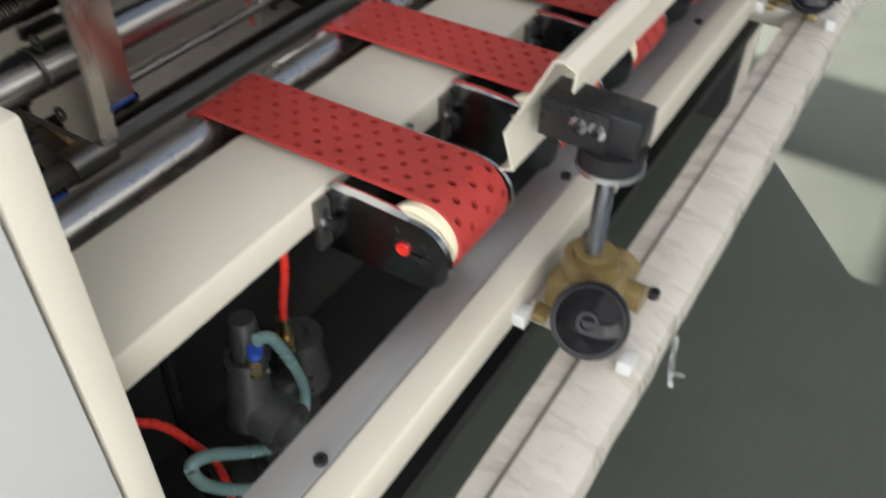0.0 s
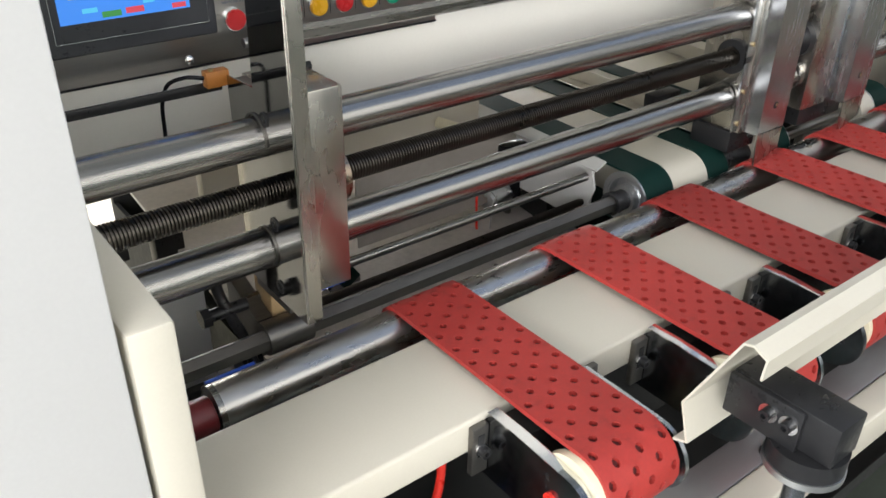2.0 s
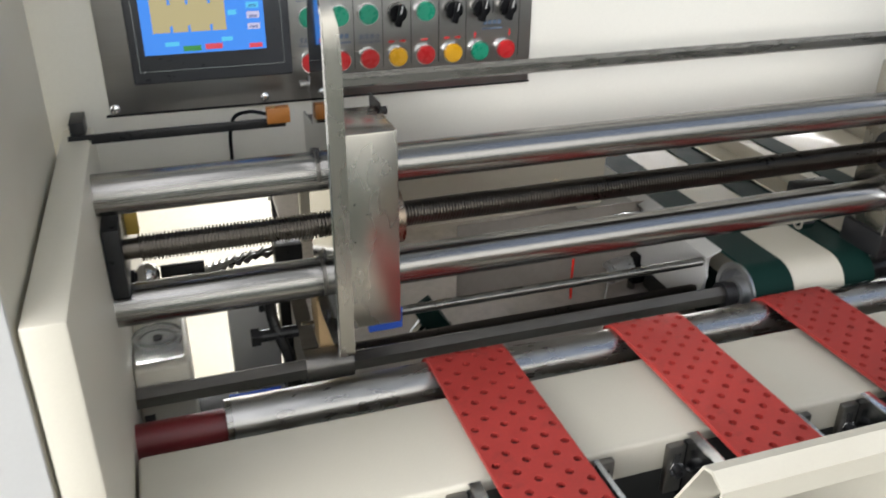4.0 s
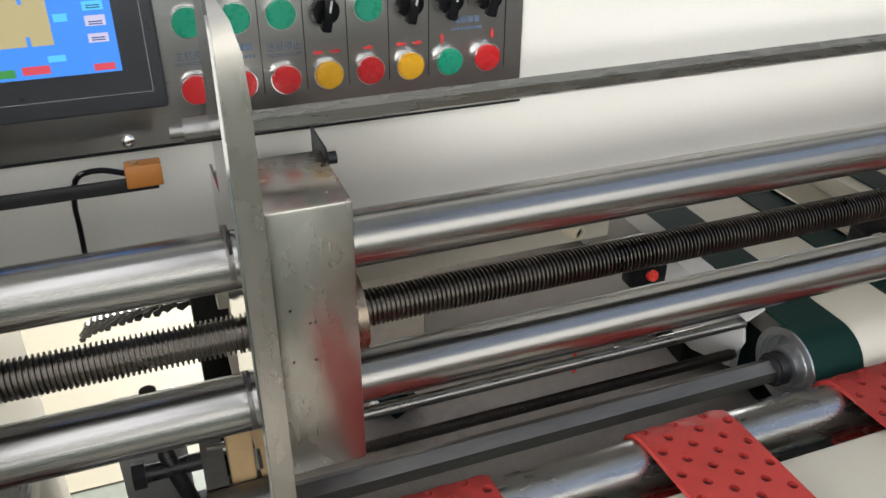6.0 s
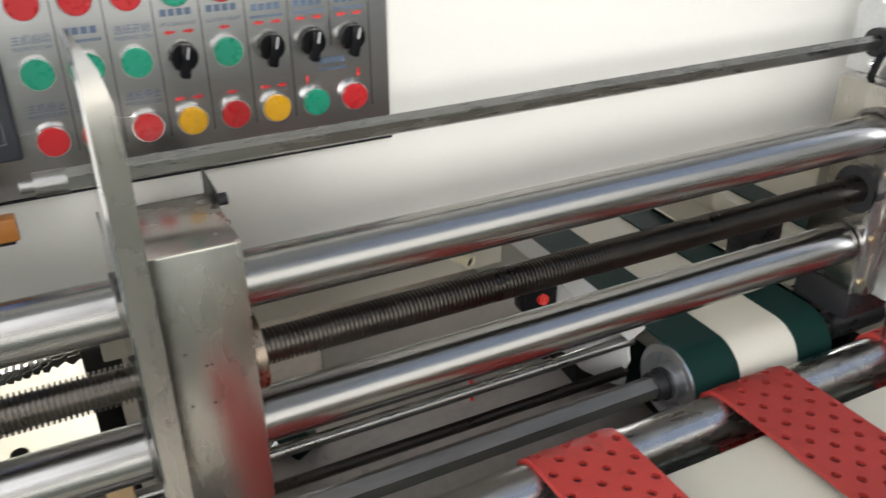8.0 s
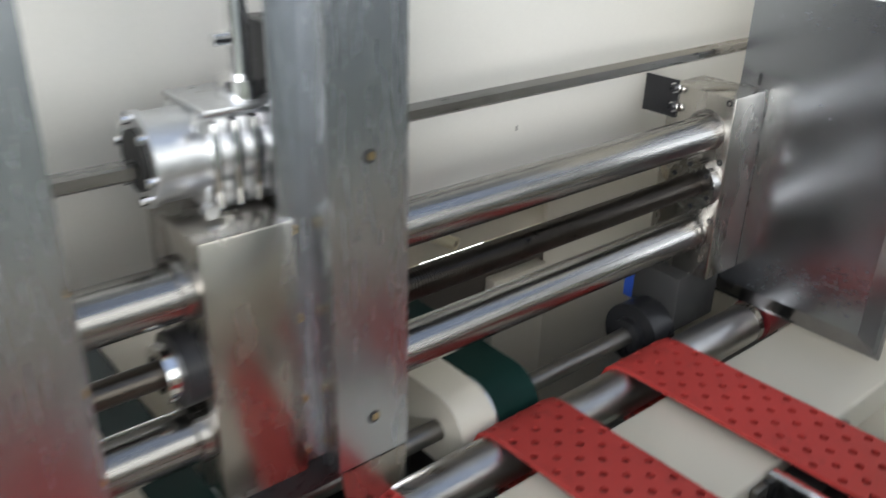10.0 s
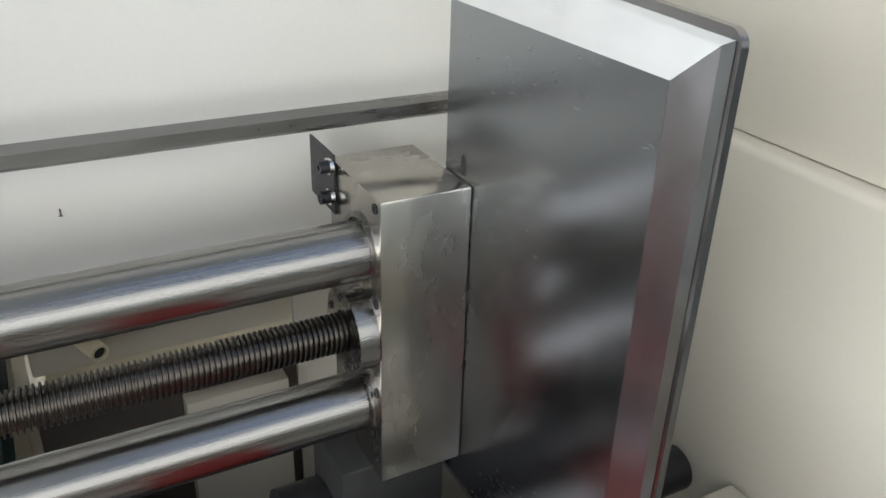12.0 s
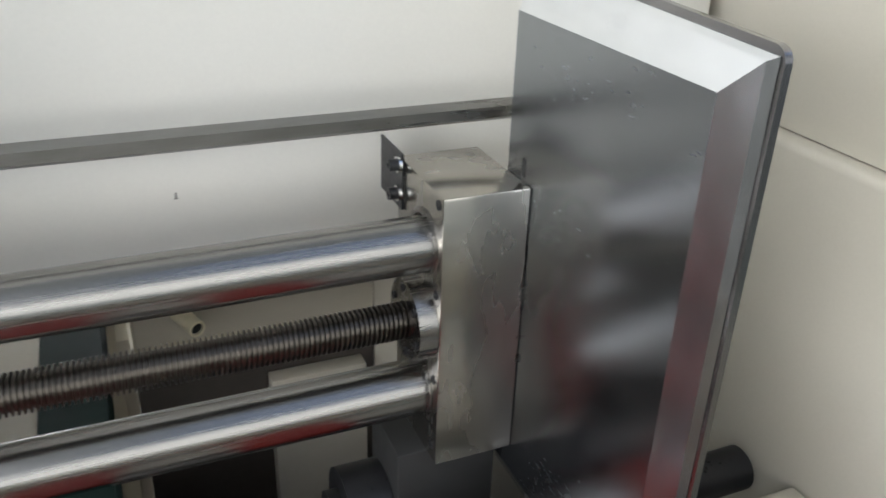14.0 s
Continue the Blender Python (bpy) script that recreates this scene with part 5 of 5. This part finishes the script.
# guard: shallow pan with a mitred, bevelled rim
gx = FX1 + 0.0003
inner = [(0.031, 1.000), (-0.200, 1.000), (-0.200, 1.4165), (0.031, 1.4165)]
outer = [(0.035, 0.975), (-0.2195, 0.975), (-0.2195, 1.4375), (0.031, 1.4475)]
NY, NZ = 36, 56
b = bm_new()
wave = []
for i in range(NY + 1):
    col = []
    for k in range(NZ + 1):
        y, z = 0.031 - 0.231 * i / NY, 1.0 + 0.4165 * k / NZ
        rim_fade = min(1, 8 * i / NY, 8 * k / NZ, 8 * (NZ - k) / NZ)
        dent = 0.00036 * math.exp(-((z - 1.338 + (y + 0.17) * 0.22) / 0.018) ** 2 - ((y + 0.195) / 0.055) ** 2)
        dent += 0.0004 * math.exp(-((z - 1.240 + (y + 0.17) * 0.28) / 0.019) ** 2 - ((y + 0.195) / 0.060) ** 2)
        dent += 0.00007 * noise.noise((y * 14, z * 9, 2.0))
        col.append(b.verts.new((gx + rim_fade * dent, y, z)))
    wave.append(col)
for i in range(NY):
    for k in range(NZ):
        b.faces.new((wave[i][k], wave[i + 1][k], wave[i + 1][k + 1], wave[i][k + 1]))
guard = part("guard_plate", b, M_GUARD, far, "large buffed steel guard plate with bevelled rim")
for k, nm in enumerate(("bottom_rim", "front_rim", "top_rim", "rear_rim")):
    j = (k + 1) % 4
    b = bm_new()
    quad = []
    for q in (k, j):
        out = 0.004 if q in (1, 2) else 0.0
        up = 0.003 if q > 1 else 0.0
        quad.append([b.verts.new(p) for p in ((gx + 0.0002, *inner[q]), (gx + 0.011, *outer[q]), (gx + 0.016, outer[q][0] - out, outer[q][1] + up), (gx + 0.016, *inner[q]))])
    for m in range(4):
        n = (m + 1) % 4
        b.faces.new((quad[0][m], quad[1][m], quad[1][n], quad[0][n]))
    b.faces.new(quad[0])
    b.faces.new(quad[1][::-1])
    bmesh.ops.bevel(b, geom=[e for e in b.edges if e.calc_face_angle(0) > 0.3], offset=0.0008, segments=2, affect="EDGES")
    # only the top rim takes the colour lightened for reflected light
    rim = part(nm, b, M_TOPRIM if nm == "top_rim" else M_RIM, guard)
    for poly in rim.data.polygons:
        poly.use_smooth = False
b = bm_new()
corner = [(-0.2175 - 0.0095 * math.cos(radians(a)), 1.4365 + 0.0095 * math.sin(radians(a))) for a in range(0, 91, 15)]
lip = [(0.031, 0.968), (-0.227, 0.968)] + corner + [(0.031, 1.4560)]
prism(b, lip, "x", gx + 0.0163, gx + 0.0215)
part("back_plate", b, M_RIM, guard, "dark plate edge behind the bevelled rim")
b = bm_new()
prism(b, [(0.0005, 1.2905), (0.0055, 1.2905), (0.0055, 1.304), (0.003, 1.3075), (0.0005, 1.304)], "x", gx - 0.0008, gx + 0.001)
part("slot", b, M_PIT, guard)
b = bm_new()
cyl(b, (1.635, 0.050, 0.936), (1.678, 0.050, 0.936), 0.046, 40)
bearing = part("bearing_flange", b, M_BLACK, far, "round dark bearing flange under the carriage")
b = bm_new()
ring(b, (1.622, 0.050, 0.936), (1.6349, 0.050, 0.936), 0.026, 0.0135, 32)
part("collar", b, M_BLACK, bearing)
b = bm_new()
box(b, 1.6785, 1.778, 0.010, 0.088, 0.94, 1.0268, 0.003)
part("foot", b, M_PIT, far)
b = bm_new()
box(b, 1.70, 1.74, 0.0885, 0.12, 0.95, 1.02, 0.002)
part("blue_block", b, M_BLUE, far, "small deep blue block")
b = bm_new()
box(b, 1.84, 1.93, -0.19, -0.10, 0.957, 0.975, 0.008, 3)
solo("felt_pad", b, M_RUST, "dark red felt pad on the cross beam", "pad", base=(1.92, -0.12, 0.957))
rod("red_sleeve", -0.034, 0.9355, 0.0325, 1.80, 1.88, M_REDTUBE, "dark red rubber sleeve on the roller end", "sleeve")

# ---- front guide bar and its supports ----
b = bm_new()
folded(b, [(-0.4165, 0.9745), (-0.4330, 0.9815), (-0.4190, 1.0270), (-0.4700, 1.1340), (-0.4800, 1.1370), (-0.4960, 1.1295), (-0.4945, 1.1060)], 0.0026, "x", 0.100, 1.98)
bmesh.ops.bevel(b, geom=[e for e in b.edges if 0.2 < e.calc_face_angle(0) < 1.4], offset=0.002, segments=2, affect="EDGES")
gbar = thing("guide_bar", (1.0, -0.45, 0.975), "long folded white sheet guide bar", "guide bar")
part("bar", b, M_CREAM, gbar)
for x in (0.172, 1.27):
    for dx in (-0.012, 0.014):
        socket_bolt(gbar, (x + dx, -0.4360, 1.0600), (0, 0.42, 0.20), 0.005, 0.004)


def jack(x):
    """Height jack: black clamp block on a disc, threaded spindle, worm gearbox with handwheel."""
    j = thing("height_jack", (x, -0.525, 0.74), "height jack with black clamp and olive worm gearbox", "jack", "guide bar jacks")
    b = bm_new()
    box(b, x - 0.022, x + 0.026, -0.560, -0.440, 1.013, 1.062, 0.002)
    part("clamp_block", b, M_BLACK, j, "black machined clamp block")
    b = bm_new()
    box(b, x - 0.0285, x - 0.0225, -0.525, -0.440, 1.011, 1.061, 0.001)
    ear = part("clamp_ear", b, M_BLACK, j)
    for y in (-0.490, -0.513):
        b = bm_new()
        ring(b, (x - 0.0288, y, 1.041), (x - 0.0305, y, 1.041), 0.0105, 0.0045, 24)
        part("washer", b, M_CHROME, ear)
        socket_bolt(ear, (x - 0.0306, y, 1.041), (-1, 0, 0), 0.0065, 0.008)
    b = bm_new()
    cyl(b, (x, -0.525, 0.990), (x, -0.525, 1.0128), 0.040, 44)
    part("disc", b, M_BLACK, j)
    b = bm_new()
    cyl(b, (x, -0.525, 0.982), (x, -0.525, 0.9898), 0.0415, 44)
    part("washer_disc", b, M_CAST, j)
    b = thread(0.0115, 0.0092, 0.0036, -0.08, 0.078, 1, 14)
    bmesh.ops.transform(b, verts=b.verts[:], matrix=Matrix.Translation((x, -0.525, 0.905)) @ Matrix.Rotation(radians(-90), 4, "Y"))
    part("spindle", b, M_ZINC, j, "bright threaded spindle")
    b = bm_new()
    cyl(b, (x, -0.525, 0.79), (x, -0.525, 0.9818), 0.0091, 20)
    part("spindle_core", b, M_ZINC, j)
    b = bm_new()
    cyl(b, (x, -0.525, 0.815), (x, -0.525, 0.838), 0.040, 36, 0.036)
    ring(b, (x, -0.525, 0.838), (x, -0.525, 0.846), 0.025, 0.0118, 28)
    box(b, x - 0.044, x + 0.044, -0.575, -0.480, 0.752, 0.8145, 0.014, 3)
    cyl(b, (x - 0.058, -0.548, 0.785), (x + 0.06, -0.548, 0.785), 0.028, 28)
    cyl(b, (x + 0.012, -0.600, 0.785), (x + 0.012, -0.574, 0.785), 0.020, 24)
    gb = part("gearbox", b, M_OLIVE, j, "olive brown cast worm gearbox")
    for dx, dy in ((-0.05, -0.045), (0.05, -0.045), (-0.05, 0.045), (0.05, 0.045)):
        b = bm_new()
        box(b, x + dx - 0.014, x + dx + 0.014, -0.53 + dy - 0.012, -0.53 + dy + 0.012, 0.7425, 0.757, 0.004)
        part("foot", b, M_OLIVE, gb)
    c = Vector((x - 0.088, -0.566, 0.818))
    way = Vector((-0.80, -0.12, 0.58)).normalized()
    b = bm_new()
    cyl(b, c, c + way * 0.016, 0.049, 40)
    bmesh.ops.bevel(b, geom=[e for e in b.edges if e.calc_face_angle(0) > 1], offset=0.004, segments=3, affect="EDGES")
    knob = part("handwheel", b, M_PLASTIC, j, "glossy black handwheel")
    b = bm_new()
    cyl(b, c + way * 0.0162, c + way * 0.0262, 0.041, 44, 0.022)
    ring(b, c + way * 0.0263, c + way * 0.0300, 0.014, 0.009, 28)
    part("face_ring", b, M_PLASTIC, knob)
    b = bm_new()
    cyl(b, Vector((x - 0.05, -0.548, 0.785)), c, 0.012, 20)
    part("stub_shaft", b, M_ZINC, j)
    for dy, z in ((0.062, 0.755), (-0.088, 0.757)):
        b = bm_new()
        box(b, x - 0.085, x - 0.058, -0.53 + dy - 0.010, -0.53 + dy + 0.010, 0.7425, 0.764, 0.002)
        part("clip", b, M_WHITE, j)
    for dx, dy in ((0.070, -0.070), (0.085, 0.02)):
        socket_bolt(j, (x + dx, -0.53 + dy, 0.7428), (0, 0, 1), 0.0085, 0.010)
    return j


jk = jack(0.172)
copy_thing(jk, pose(1.27, -0.525, 0.74))

rail = thing("wrapped_rail", (0.9, -0.585, 0.0), "dusty film-wrapped steel rail in front of the machine", "rail")
b = bm_new()
n = 140
prof = [(-0.640, 0.665), (-0.644, 0.700), (-0.638, 0.734), (-0.615, 0.742), (-0.585, 0.7405), (-0.552, 0.742), (-0.530, 0.736), (-0.526, 0.70), (-0.530, 0.665)]
last = None
for i in range(n + 1):
    x = -0.75 + 2.75 * i / n
    row = []
    for k, (y, z) in enumerate(prof):
        d = 0.0028 * noise.noise((x * 9, k * 0.9, 0.3)) + 0.0014 * noise.noise((x * 33, k * 1.7, 4.1))
        row.append(b.verts.new((x, y + d * (1 if k < 4 else -0.6), z + (d if 1 < k < 7 else 0))))
    if last:
        for k in range(len(prof)):
            j2 = (k + 1) % len(prof)
            b.faces.new((last[k], last[j2], row[j2], row[k]))
    else:
        b.faces.new(row)
    last = row
b.faces.new(last[::-1])
part("wrapped_beam", b, M_WRAP, rail, "dirty off-white wrapped beam")
b = bm_new()
box(b, -0.75, 1.99, -0.5645, -0.5600, 0.7445, 0.7475, 0.001)
part("slot_edge", b, M_SHAFT, rail)
for x in (0.172, 1.27):
    b = bm_new()
    box(b, x - 0.02, x + 0.02, -0.535, -0.440, 0.690, 0.7345, 0.002)
    part("arm", b, M_CREAM, rail)
b = bm_new()
sweep(b, [(0.225, -0.648, 0.705), (0.222, -0.652, 0.67), (0.226, -0.655, 0.63), (0.219, -0.662, 0.61)], 0.004, 6)
sweep(b, [(0.224, -0.655, 0.63), (0.240, -0.668, 0.618), (0.246, -0.672, 0.612)], 0.003, 6)
part("torn_film", b, M_FILM, rail, "torn strip of plastic film")

# ---- valve group below the beam ----
valve = thing("air_valve", (-0.06, -0.16, 0.376), "grey pneumatic regulator with brass fittings and hoses", "valve")
b = bm_new()
cyl(b, (-0.120, -0.150, 0.545), (-0.105, -0.150, 0.660), 0.036, 28, 0.028)
cyl(b, (0.008, -0.145, 0.500), (0.004, -0.145, 0.600), 0.040, 28, 0.033)
box(b, -0.125, 0.020, -0.172, -0.128, 0.500, 0.560, 0.010, 3)
cyl(b, (-0.100, -0.150, 0.655), (-0.096, -0.145, 0.735), 0.026, 24, 0.018)
part("body", b, M_VALVE, valve)
for x, y, z in ((-0.012, -0.172, 0.545), (0.012, -0.172, 0.545), (-0.012, -0.172, 0.515), (0.012, -0.172, 0.515), (-0.092, -0.173, 0.640)):
    b = bm_new()
    cyl(b, (x, y, z), (x, y - 0.006, z), 0.0055, 6)
    part("screw", b, M_CHROME, valve)
b = bm_new()
ring(b, (-0.104, -0.150, 0.662), (-0.103, -0.149, 0.672), 0.032, 0.024, 24)
ring(b, (0.004, -0.145, 0.600), (0.004, -0.145, 0.610), 0.037, 0.020, 24)
part("clamp_ring", b, M_VALVE, valve)
b = bm_new()
cyl(b, (-0.112, -0.212, 0.560), (-0.110, -0.172, 0.565), 0.038, 32)
ring(b, (-0.1125, -0.220, 0.559), (-0.112, -0.212, 0.560), 0.040, 0.031, 32)
part("gauge", b, M_VALVE, valve)
b = bm_new()
cyl(b, (-0.026, -0.150, 0.590), (-0.026, -0.150, 0.640), 0.015, 6)
cyl(b, (-0.026, -0.150, 0.640), (-0.026, -0.150, 0.676), 0.009, 16)
part("fitting", b, M_BRASS, valve, "brass hose fitting")
b = bm_new()
cyl(b, (-0.112, -0.172, 0.655), (-0.110, -0.174, 0.690), 0.014, 6)
part("fitting", b, M_BRASS, valve, "brass hose fitting")
b = bm_new()
cyl(b, (-0.110, -0.174, 0.690), (-0.109, -0.175, 0.704), 0.011, 18)
part("push_ring", b, M_BLUE, valve)
b = bm_new()
sweep(b, [(-0.026, -0.150, 0.66), (-0.022, -0.150, 0.70), (-0.012, -0.152, 0.75), (-0.010, -0.154, 0.80), (-0.018, -0.158, 0.86), (-0.030, -0.160, 0.905)], 0.0065, 12)
part("red_hose", b, M_REDHOSE, valve, "red air hose")
b = bm_new()
sweep(b, [(-0.103, -0.175, 0.715), (-0.080, -0.176, 0.700), (-0.056, -0.176, 0.641), (-0.034, -0.176, 0.560), (-0.038, -0.178, 0.495), (-0.084, -0.182, 0.470), (-0.160, -0.185, 0.535), (-0.228, -0.187, 0.612), (-0.262, -0.190, 0.630), (-0.250, -0.195, 0.575), (-0.187, -0.195, 0.480), (-0.125, -0.192, 0.420), (-0.088, -0.186, 0.425), (-0.080, -0.178, 0.470)], 0.0095, 12)
part("clear_hose", b, M_HOSE, valve, "milky clear hose loop")
b = bm_new()
sweep(b, [(-0.34, -0.14, 0.775), (-0.285, -0.150, 0.723), (-0.256, -0.155, 0.682), (-0.232, -0.160, 0.622), (-0.207, -0.160, 0.550), (-0.193, -0.155, 0.458), (-0.194, -0.15, 0.385)], 0.0065, 12)
part("red_hose", b, M_REDHOSE, valve, "red air hose")
b = bm_new()
sweep(b, [(-0.19, -0.1, 0.905), (-0.20, -0.11, 0.75), (-0.21, -0.12, 0.60), (-0.20, -0.12, 0.385)], 0.010, 10)
part("black_cable", b, M_PLASTIC, valve)
b = bm_new()
box(b, -0.12, 0.015, -0.165, -0.135, 0.376, 0.4995, 0.003)
part("stand", b, M_PIT, valve)


# ---- motion ----
STEPS = [0.5 * i for i in range(29)]


def motions():
    walk(car, [(t, pose(-0.0667 + CAR_V * (t - 4.0), 0.04, 1.03)) for t in STEPS])
    walk(ua, [(t, pose(UA_X - 0.0045 * (t - 4.0), 0.4, 0.86)) for t in STEPS])
    walk(far, [(t, pose(1.7395 + CAR4_V * (t - 9.0), 0.04, 1.03)) for t in STEPS])
    steps = 160
    walk(lead, [(14.0 * i / steps, pose(0, SCREW_Y, SCREW_Z, -360 * CAR_V * 14.0 * i / steps / PITCH)) for i in range(steps + 1)])


motions()
